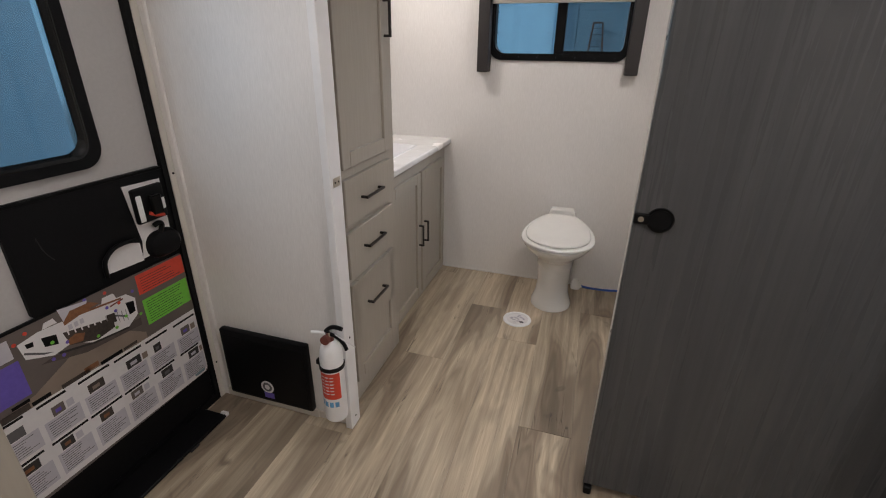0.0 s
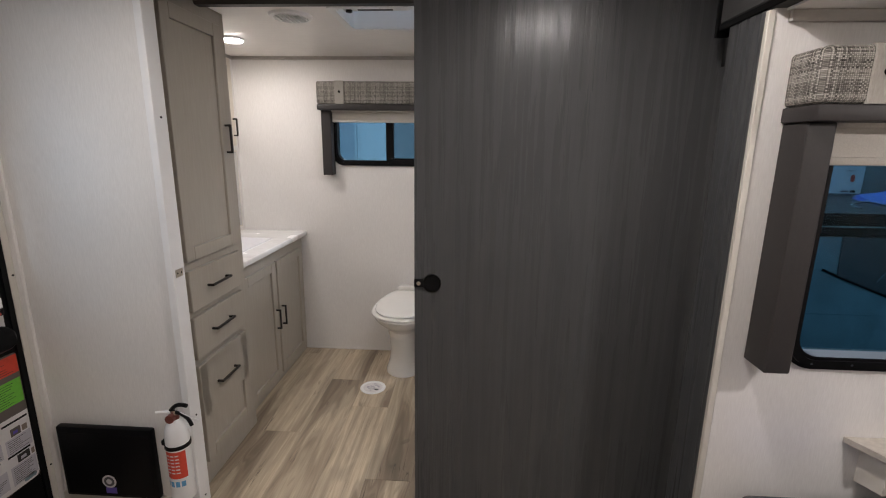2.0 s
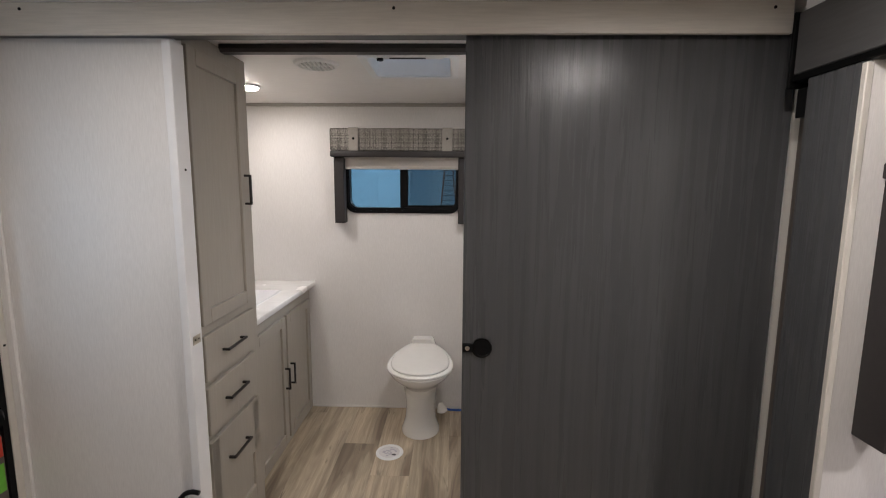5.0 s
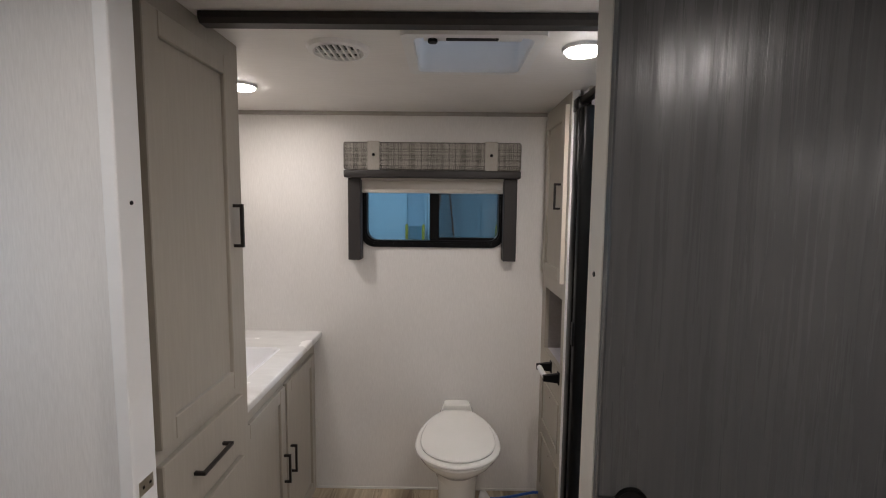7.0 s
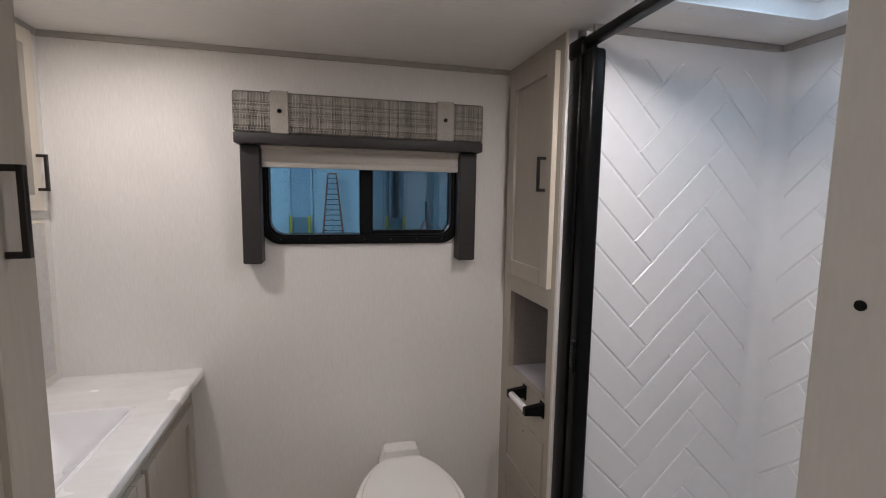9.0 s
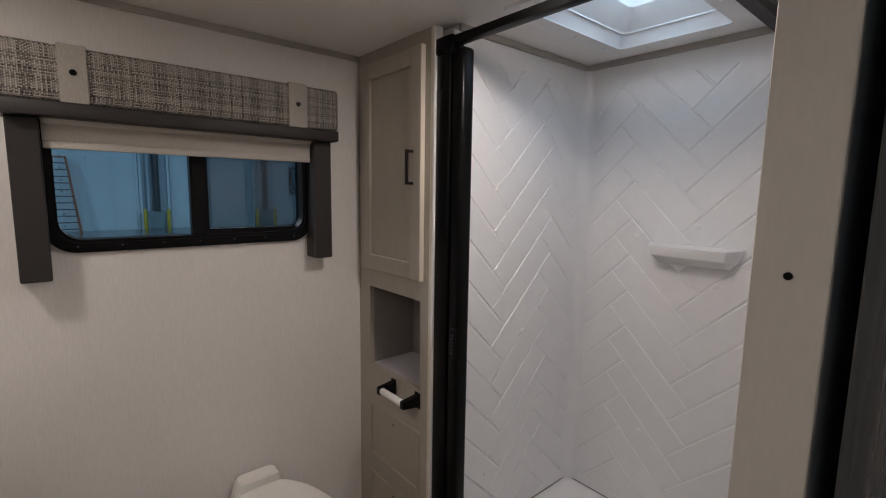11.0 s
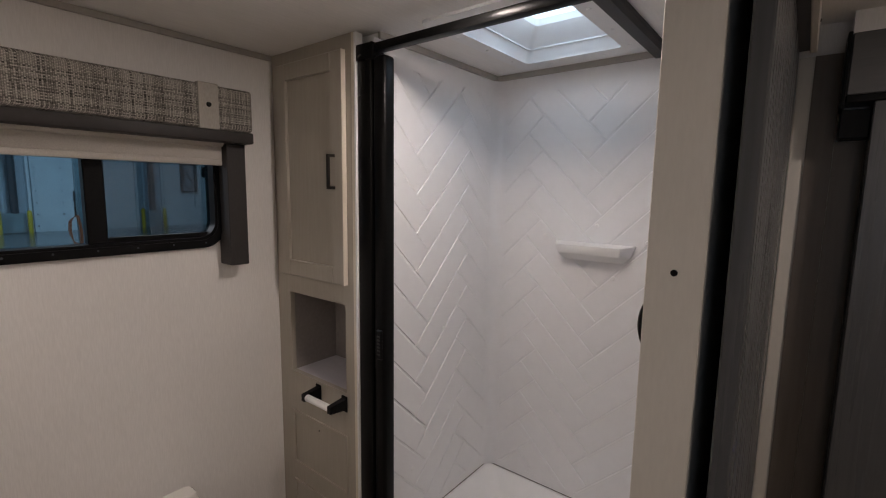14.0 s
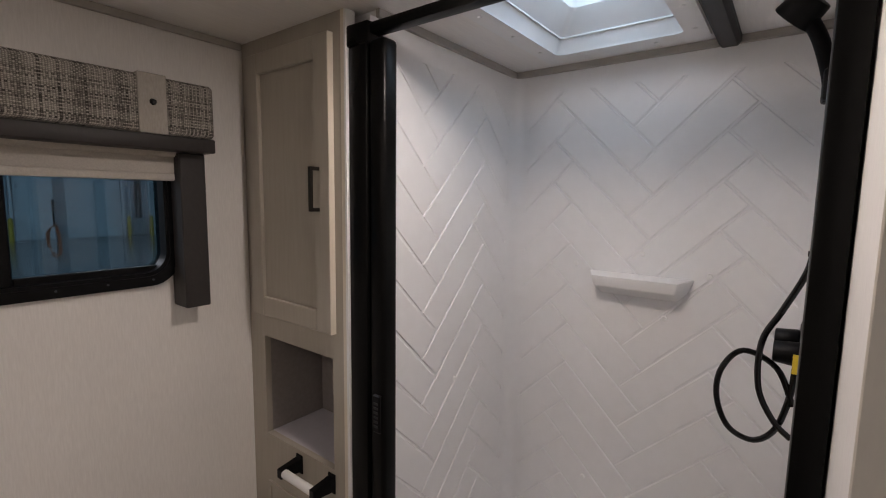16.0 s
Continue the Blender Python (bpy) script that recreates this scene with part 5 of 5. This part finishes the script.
for y, z, m in ((0.600, 0.668, RED), (0.632, 0.685, RED), (0.80, 0.698, PURPLE), (0.862, 0.690, RED), (0.855, 0.640, PURPLE), (0.895, 0.636, RED), (0.878, 0.616, PURPLE), (0.684, 0.622, GREEN), (0.805, 0.566, GREEN), (0.866, 0.560, GREEN), (0.905, 0.580, GREEN), (0.760, 0.588, PURPLE), (0.672, 0.572, PURPLE), (0.700, 0.568, PURPLE), (0.955, 0.560, GREEN), (0.948, 0.652, PURPLE), (0.720, 0.600, PURPLE)):
    part("marker", cyl((PX + 0.0016, y, z), (PX + 0.0025, y, z), 0.0055, n=12), m, pic)
for yy, zz, w, h, m in ((0.505, 0.470, 0.075, 0.020, UMBER), (0.585, 0.472, 0.050, 0.012, BLACK), (0.665, 0.468, 0.085, 0.014, UMBER), (0.735, 0.474, 0.045, 0.016, RUST), (0.785, 0.466, 0.075, 0.013, BLACK), (0.865, 0.468, 0.05, 0.010, UMBER), (0.54, 0.492, 0.045, 0.010, BLACK)):
    flat("photo_detail", yy, yy + w, zz, zz + h, 4, m)
print_x("card_field", [(0.472, 0.180), (1.150, 0.168), (1.162, 0.185), (1.162, 0.462), (0.90, 0.462), (0.72, 0.470), (0.472, 0.468)], 2, PAPER, "pale field of captioned panels")
random.seed(5)
for z_head, z_top, z_low, rise in ((0.468, 0.402, 0.338, -0.022), (0.328, 0.278, 0.200, -0.012)):
    for col in range(6):
        y = 0.468 + col * 0.117
        dz = rise * col / 5
        flat("panel_card", y + 0.006, min(y + 0.108, 1.158), z_low + dz, z_top + dz, 3, CARD)
        w = random.uniform(0.028, 0.055)
        y1 = y + random.uniform(0.02, 0.04)
        flat("panel_picture", y1, y1 + w, z_top + dz + 0.004, z_top + dz + 0.036, 3, random.choice((INK, UMBER, BOARD, TAUPE)), "small product picture")
        flat("picture_detail", y1 + w * 0.25, y1 + w * 0.7, z_top + dz + 0.012, z_top + dz + 0.024, 4, random.choice((CARD, SAND, PURPLE, INK, RUST)))
        if col % 2:
            flat("panel_picture", y1 + w + 0.006, min(y1 + w + 0.026, 1.158), z_top + dz + 0.006, z_top + dz + 0.030, 3, random.choice((CARD, SAND, INK)))
        z = z_top + dz - 0.010
        while z > z_low + dz + 0.004:
            flat("text_line", y + 0.014, y + random.uniform(0.060, 0.102), z, z + 0.0019, 4, INK)
            z -= 0.0078
        flat("heading_bar", y + 0.004, min(y + random.uniform(0.085, 0.112), 1.156), z_head + dz - 0.009, z_head + dz - 0.001, 3, BLACK)
for z0, n in ((0.632, 6), (0.512, 9)):
    for k in range(n):
        flat("text_line", 0.984, 0.984 + random.uniform(0.09, 0.16), z0 + k * 0.0095, z0 + k * 0.0095 + 0.0018, 2, BOARD)
print_x("corner_mark", rounded(1.098, 1.150, 0.176, 0.196, 0.009), 3, TRAILER, "small teal mark")
sill = structure("trim_door_sill", box(XL, -1.234, 0.44, 1.098, 0.0, 0.014, 0.004), BLACK, "black rubber threshold at the entry door", "threshold")
part("worn_lip", box(-1.2345, -1.228, 0.905, 0.945, 0.001, 0.009, 0.001), BLACK_R, sill)
part("corner_bracket", prism([(1.090, 0.0), (1.112, 0.0), (1.112, 0.014), (1.098, 0.022)], "x", -1.262, -1.236), WHITE_P, sill, "white corner bracket")

# ---------- living space ----------
kc = thing("kitchen_cabinet", (-1.12, -0.4, 0), "greige base cabinet run beside the entry door", "cabinet")
part("body", box(XL, -0.88, -1.3, 0.330, 0, 0.885, 0.002), GREIGE, kc)
part("worktop", box(XL, -0.865, -1.32, 0.345, 0.886, 0.92, 0.004), STONE, kc, "speckled worktop")

seat = thing("recliner", (1.55, 0.4, 0.02), "dark grey leatherette recliner with lit cup holder", "recliner")
part("armrest", box(1.105, 1.95, 0.535, 0.745, 0.02, 0.60, 0.03, seg=4), LEATHER, seat, "padded armrest")
cup = part("cup_holder", loft([ring(1.285, 0.665, 0.600, 0.052, 0.052), ring(1.285, 0.665, 0.606, 0.050, 0.050), ring(1.285, 0.665, 0.606, 0.041, 0.041), ring(1.285, 0.665, 0.597, 0.038, 0.038)], caps=False), BLACK_M, seat, "black cup holder rim")
part("led_ring", loft([ring(1.285, 0.665, 0.6062, 0.050, 0.050), ring(1.285, 0.665, 0.608, 0.049, 0.049), ring(1.285, 0.665, 0.608, 0.045, 0.045), ring(1.285, 0.665, 0.6062, 0.044, 0.044)], caps=False), BLUE_LED, cup, "blue glowing ring")
part("cup_well", cyl((1.285, 0.665, 0.599), (1.285, 0.665, 0.603), 0.040, n=24), BLACK_R, cup)
part("seat_cushion", box(1.15, 1.75, -0.10, 0.53, 0.20, 0.46, 0.05, seg=4), LEATHER, seat, "seat cushion")
part("seat_base", box(1.16, 1.9, -0.10, 0.53, 0.02, 0.20, 0.01), LEATHER, seat)
part("backrest", box(1.74, 1.98, -0.10, 0.53, 0.30, 1.02, 0.05, seg=4), LEATHER, seat, "backrest cushion")
part("armrest", box(1.105, 1.95, -0.31, -0.105, 0.02, 0.60, 0.03, seg=4), LEATHER, seat, "padded armrest")

tb = thing("side_ledge", (1.6, 0.8, 0.66), "small speckled laminate ledge on the slide-out wall", "ledge")
part("top", prism([(1.448, 0.858), (1.985, 0.858), (1.985, 0.762), (1.495, 0.762)], "z", 0.683, 0.700), STONE, tb)
part("bracket", prism([(1.50, 0.858), (1.98, 0.858), (1.98, 0.80), (1.53, 0.80)], "z", 0.56, 0.683), TRIM, tb, "beige ledge support")

# ---------- the hall outside ----------
structure("ground", box(-40, 60, -40, 60, GROUND - 0.1, GROUND), HALLFLOOR, "polished grey concrete hall floor", "floor")
structure("backdrop_hall_wall", box(-40, 60, 32.2, 32.5, GROUND, 7.6), HALLWALL, "pale blue-grey hall wall", "wall")
structure("backdrop_hall_wall_side", box(14.0, 14.3, -40, 32.2, GROUND, 7.6), HALLWALL, "pale hall side wall", "wall")
structure("backdrop_hall_wall_entry", box(-9.3, -9.0, -40, 32.2, GROUND, 7.6), HALLWALL, "pale hall side wall", "wall")
structure("backdrop_hall_wall_front", box(-40, 60, -40.3, -40, GROUND, 7.6), HALLWALL, "pale hall end wall", "wall")
structure("backdrop_hall_roof", box(-40, 60, -40, 33, 7.6, 7.8), HALLWALL, "hall roof", "roof")
# Housings for the added lamps, also out of view.
for hx, hy in ((7, -12), (7, 8), (7, 22), (-5, 12), (-5, 24), (-5, -16)):
    solo("hall_lamp", box(hx - 0.65, hx + 0.65, hy - 2.05, hy + 2.05, 7.32, 7.6, 0.02), DARKSTEEL, "unseen long hall ceiling lamp housing", "hall lamp", "hall lamps")
bolts = bmesh.new()
for k in range(-2, 4):
    a, b = -1.45 + 6.15 * k, 3.12 + 6.15 * k
    hd = thing("hall_door", ((a + b) / 2, 32.15, GROUND), "pale sectional hall door with bolted panels", "hall door", "hall doors")
    for j in range(9):
        part("panel", box(a, b, 32.10, 32.18, GROUND + 0.6 * j + 0.002, GROUND + 0.6 * j + 0.598, 0.004), DOORWHITE, hd)
    dots = bmesh.new()
    for j in range(9):
        for i in range(5):
            x = a + 0.15 + (b - a - 0.3) * i / 4
            box(x - 0.035, x + 0.035, 32.07, 32.10, GROUND + 0.6 * j + 0.26, GROUND + 0.6 * j + 0.34, bm=dots)
    part("hinge_row", dots, DARKSTEEL, hd, "dark hinge bolts")
    for x in (b + 0.08, b + 1.42):
        bl = thing("bollard", (x + (0.10 if x < b + 1 else -0.10), 31.5, GROUND), "yellow steel guard bollard", "bollard", "yellow bollards")
        bx = x + (0.10 if x < b + 1 else -0.10)
        part("pipe", lathe(bx, 31.5, [(0.10, GROUND), (0.10, GROUND + 1.08), (0.07, GROUND + 1.13), (0.03, GROUND + 1.15)], 14), YELLOW, bl)
    part("guide_rail", box(b + 0.02, b + 0.14, 32.0, 32.2, GROUND, 5.0), DOORWHITE, hd)
    part("guide_rail", box(b + 1.40, b + 1.52, 32.0, 32.2, GROUND, 5.0), DOORWHITE, hd)
    pier = thing("dock_leveller_box", (b + 0.77, 31.95, GROUND), "grey steel box between the bollards", "steel box", "dock boxes")
    part("case", box(b + 0.30, b + 1.24, 31.85, 32.19, GROUND, GROUND + 1.0, 0.02), TRAILER, pier)
    if k >= 0:
        pp = thing("downpipe", (b + 0.85, 32.0, GROUND), "grey steel downpipe on the hall wall", "downpipe", "downpipes")
        part("pipe", cyl((b + 0.85, 31.98, GROUND + 1.0), (b + 0.85, 31.98, 7.5), 0.16, n=16), DARKSTEEL, pp)
        part("pipe", cyl((b + 0.45, 32.02, GROUND + 1.0), (b + 0.45, 32.02, 7.5), 0.08, n=12), HALLWALL, pp)
lad = thing("step_ladder", (-0.22, 31.3, GROUND), "tall orange fibreglass step ladder in the hall", "ladder")
for side in (-1, 1):
    part("rail", tube([(-0.22 + side * 0.64, 31.0, GROUND), (-0.25 + side * 0.26, 31.3, GROUND + 3.83)], 0.045, 6, 1), ORANGE, lad)
    part("rear_rail", tube([(-0.22 + side * 0.60, 31.95, GROUND), (-0.25 + side * 0.24, 31.4, GROUND + 3.80)], 0.03, 6, 1), ORANGE, lad)
for k in range(11):
    f = (k + 0.6) / 11.5
    w = 0.64 + (0.26 - 0.64) * f
    part("step", box(-0.22 - 0.03 * f - w, -0.22 - 0.03 * f + w, 30.96 + 0.3 * f, 31.06 + 0.3 * f, GROUND + 3.83 * f - 0.025, GROUND + 3.83 * f + 0.025), DARKSTEEL, lad)
part("top_cap", box(-0.54, 0.04, 31.2, 31.5, GROUND + 3.80, GROUND + 3.88, 0.01), ORANGE, lad)

el = thing("wall_panel", (12.3, 32.0, 1.2), "dark-framed wall panel with a coiled hose in the hall", "panel")
part("frame", band([(11.80, 1.24), (12.70, 1.24), (12.70, 3.0), (11.80, 3.0)], [(11.88, 1.32), (12.62, 1.32), (12.62, 2.92), (11.88, 2.92)], "y", 31.86, 32.19), DARKSTEEL, el, "dark frame")
part("backing", box(11.88, 12.62, 32.05, 32.19, 1.32, 2.92), HALLWALL, el)
part("coiled_hose", tube([(12.0, 31.98, 2.75), (11.98, 31.98, 2.1), (12.1, 31.98, 1.6), (12.4, 31.98, 1.5), (12.5, 31.98, 1.9), (12.3, 31.98, 2.15), (12.2, 31.98, 2.5), (12.45, 31.98, 2.75)], 0.045, 8), DARKSTEEL, el, "dark coiled hose")
cabin = thing("site_office_wall", (13.25, 31.9, 1.2), "white panel with a small dark rounded window in the hall", "panel")
part("panel", box(12.76, 13.80, 31.88, 32.19, 1.24, 3.05, 0.02), DOORWHITE, cabin)
part("window", prism(rounded(13.02, 13.48, 2.20, 2.85, 0.10), "y", 31.865, 31.879), BLACK, cabin, "dark rounded window")
wbox = thing("wall_box", (13.0, 32.0, 0.2), "small white cabinet fixed low on the hall wall", "wall box")
part("case", box(12.60, 13.42, 31.95, 32.19, 0.27, 0.95, 0.02), DOORWHITE, wbox)
col = thing("hall_column", (2.88, 16.0, GROUND), "grey-blue steel column standing in the hall", "column")
part("shaft", box(2.80, 2.97, 15.92, 16.10, GROUND, 7.59, 0.01), DARKSTEEL, col)
part("flange", box(2.765, 3.005, 15.905, 15.919, GROUND, 7.59, 0.003), TRAILER, col)
part("base_plate", box(2.70, 3.07, 15.82, 16.20, GROUND, GROUND + 0.02, 0.004), DARKSTEEL, col)
reel = thing("air_hose", (2.72, 15.88, -0.02), "orange air hose coiled on a bracket of the steel column", "hose")
for k in range(3):
    o = 0.022 * k
    part("coil", tube([(2.74 + o, 15.86, 0.80), (2.64 - o, 15.86, 0.66), (2.62 - o, 15.86, 0.35), (2.68, 15.86, 0.02 + o * 2), (2.78 + o, 15.86, 0.05), (2.80 + o, 15.86, 0.40), (2.76 + o, 15.86, 0.70), (2.74 + o, 15.86, 0.80)], 0.013, 6), ORANGE, reel)
part("regulator", box(2.70, 2.765, 15.84, 15.90, 1.16, 1.42, 0.008), CHROME, reel, "metal air regulator")
part("pipe", cyl((2.735, 15.87, 0.78), (2.735, 15.87, 1.17), 0.018, n=10), BLACK, reel)

tr = thing("parked_trailer", (8.0, 6.0, GROUND), "dark teal parked trailer standing in the hall", "trailer")
part("body", box(3.6, 13.5, 4.9, 7.3, GROUND + 0.5, 0.565), TRAILER, tr)
part("skirt", box(3.6, 13.5, 4.89, 7.3, GROUND, GROUND + 0.499), TRAILER, tr)
part("belt_rail", box(3.58, 13.5, 4.87, 7.3, 0.567, 0.830), BLACK_M, tr, "black upper belt")
part("belt_groove", box(3.58, 13.5, 4.86, 4.87, 0.675, 0.69, 0.002), TRAILER, tr)
part("dark_panel", prism([(4.56, 0.12), (4.54, 0.563), (8.0, 0.563), (8.0, -0.80), (6.94, -0.80)], "y", 4.885, 4.90), DARKSTEEL, tr, "dark slanting panel")
part("panel_edge", tube([(4.38, 4.87, 0.185), (4.60, 4.87, 0.09), (6.94, 4.87, -0.80)], 0.014, 6, 1), BLACK_M, tr, "black lower edge of the slanting panel")
part("panel_strut", tube([(4.98, 4.87, 0.06), (5.2, 4.86, 0.42)], 0.012, 8, 1), CHROME, tr)
for x in (6.5, 10.5):
    part("wheel", cyl((x, 4.80, GROUND + 0.38), (x, 4.89, GROUND + 0.38), 0.38, n=24, bevel=0.03), BLACK_R, tr)
tarp = thing("blue_tarp", (5.9, 6.2, 0.831), "crumpled blue tarpaulin lying on the trailer", "tarpaulin")
part("cloth", loft([[(5.55, 5.75, 0.831), (6.35, 5.9, 0.831), (6.6, 6.7, 0.831), (5.9, 6.6, 0.831)], [(5.60, 5.80, 0.845), (6.32, 5.95, 0.895), (6.55, 6.65, 0.955), (5.92, 6.55, 0.895)], [(5.85, 6.0, 0.860), (6.25, 6.1, 0.925), (6.42, 6.5, 0.995), (6.0, 6.4, 0.915)]]), TARP, tarp)
far = thing("parked_trailer", (9.0, 10.2, GROUND), "grey parked trailer farther back in the hall", "trailer")
part("body", box(6.6, 13.6, 9.0, 11.4, GROUND + 0.5, 2.2, 0.08, seg=2), HALLFLOOR, far)
for x in (8.5, 11.5):
    part("wheel", cyl((x, 8.95, GROUND + 0.38), (x, 9.2, GROUND + 0.38), 0.38, n=24, bevel=0.03), BLACK_R, far)
wb = thing("notice_board", (6.1, 7.1, 0.83), "white notice board standing on the trailer", "notice board")
part("board", prism(rounded(5.70, 6.40, 0.862, 1.335, 0.03), "y", 7.08, 7.11), WHITE_P, wb)
for x in (5.85, 6.25):
    part("foot", box(x - 0.02, x + 0.02, 7.08, 7.14, 0.83, 0.862), DARKSTEEL, wb)
part("mark", prism(rounded(6.21, 6.27, 1.04, 1.15, 0.025), "y", 7.074, 7.08), RED, wb)
part("mark", box(6.10, 6.21, 7.076, 7.08, 0.885, 0.91), INK, wb)
part("mark", box(6.24, 6.31, 7.076, 7.08, 0.88, 0.915), BLACK, wb)
part("mark", box(6.12, 6.26, 7.076, 7.08, 1.205, 1.215), INK, wb)
rope = thing("loose_cable", (5.4, 5.6, 0.830), "thin grey cable looped on the trailer", "cable")
part("cable", tube([(5.0, 5.3, 0.837), (5.2, 5.7, 0.837), (5.45, 5.8, 0.865), (5.6, 5.6, 0.837), (5.55, 5.2, 0.837)], 0.012, 8), DARKSTEEL, rope)

# ---------- pieces: floor planks ----------
PLANK_W = 0.2105
meshes = {}
random.seed(11)


def plank(x0, x1, y0, y1):
    key = (round(x1 - x0, 4), round(y1 - y0, 4))
    if key not in meshes:
        bm = bmesh.new()
        w, l = key[0] / 2 - 0.0004, key[1] / 2 - 0.0004
        c = 0.0009
        low = [bm.verts.new((sx * w, sy * l, -0.004)) for sx, sy in ((-1, -1), (1, -1), (1, 1), (-1, 1))]
        mid = [bm.verts.new((sx * w, sy * l, -c)) for sx, sy in ((-1, -1), (1, -1), (1, 1), (-1, 1))]
        up = [bm.verts.new((sx * (w - c), sy * (l - c), 0)) for sx, sy in ((-1, -1), (1, -1), (1, 1), (-1, 1))]
        for p, q in ((low, mid), (mid, up)):
            for i in range(4):
                bm.faces.new((p[i], p[(i + 1) % 4], q[(i + 1) % 4], q[i]))
        bm.faces.new(up)
        meshes[key] = mesh_of("plank", bm, WOOD, smooth=False)
    ob = new("plank", meshes[key])
    ob.location = ((x0 + x1) / 2, (y0 + y1) / 2, 0)
    ob.parent = floor


LENGTH = 1.52
JOINTS = {0: 2.018, 1: 1.428, 2: 0.90, -1: 2.32, -2: 1.75, 3: 1.80, -3: 1.17}
for col in range(-6, 8):
    x0 = -0.285 + col * PLANK_W
    x1 = min(x0 + PLANK_W, XR)
    x0 = max(x0, XL)
    if x1 - x0 < 0.01:
        continue
    y = JOINTS.get(col, random.uniform(0.6, 1.8))
    while y > YF:
        y -= LENGTH
    while y < YB:
        a, b = max(y, YF), min(y + LENGTH, YB)
        if b - a > 0.01:
            plank(x0, x1, a, b)
        y += LENGTH

# ---------- pieces: herringbone relief in the shower ----------
def clip(poly, u0, u1, v0, v1):
    for axis, limit, sign in ((0, u0, 1), (0, u1, -1), (1, v0, 1), (1, v1, -1)):
        out = []
        for i, p in enumerate(poly):
            q = poly[(i + 1) % len(poly)]
            dp, dq = sign * (p[axis] - limit), sign * (q[axis] - limit)
            if dp >= 0:
                out.append(p)
            if dp * dq < 0:
                t = dp / (dp - dq)
                out.append((p[0] + t * (q[0] - p[0]), p[1] + t * (q[1] - p[1])))
        poly = out
        if len(poly) < 3:
            return []
    return poly


TILE_W, TILE_L, GAP = 0.1000, 0.364, 0.0027


def herringbone(place, u_lim, v_lim, u_at, v_at):
    """Blocks in columns about u_at with vertices at v_at + k * W * sqrt 2; place(u, v, d) gives the spot d behind the face."""
    r = math.sqrt(0.5)
    for j in range(-3, 4):
        for k in range(-14, 16):
            for (p0, p1, q0, q1) in ((k * TILE_W, k * TILE_W + TILE_L, k * TILE_W, k * TILE_W + TILE_W), (k * TILE_W - TILE_W, k * TILE_W, k * TILE_W, k * TILE_W + TILE_L)):
                p0, p1, q0, q1 = p0 + j * TILE_L, p1 + j * TILE_L, q0 - j * TILE_L, q1 - j * TILE_L
                outlines = []
                for e in (GAP, GAP + 0.003):
                    corners = [(p0 + e, q0 + e), (p1 - e, q0 + e), (p1 - e, q1 - e), (p0 + e, q1 - e)]
                    flat_c = [(u_at + (p - q) * r, v_at + (p + q) * r) for p, q in corners]
                    outlines.append(clip(flat_c, u_lim[0], u_lim[1], v_lim[0], v_lim[1]))
                lo, hi = outlines
                if len(lo) < 3 or len(hi) != len(lo):
                    continue
                area = abs(sum(a[0] * b[1] - b[0] * a[1] for a, b in zip(hi, hi[1:] + hi[:1]))) / 2
                if area < 0.0004:
                    continue
                bm = loft([[place(u, v, 0.0035) for u, v in lo], [place(u, v, 0.0002) for u, v in hi]])
                tile = part("tile", bm, SHOWER, sh)


herringbone(lambda u, v, d: (1.161 + d, 1.756 - u, v), (1.756 - BY1, 1.756 - BY0), (GZ0, GZ1), 0.0, 1.622)
herringbone(lambda u, v, d: (u, 2.244 + d, v), (BX0, BX1), (GZ0, GZ1), 0.703, 1.622)
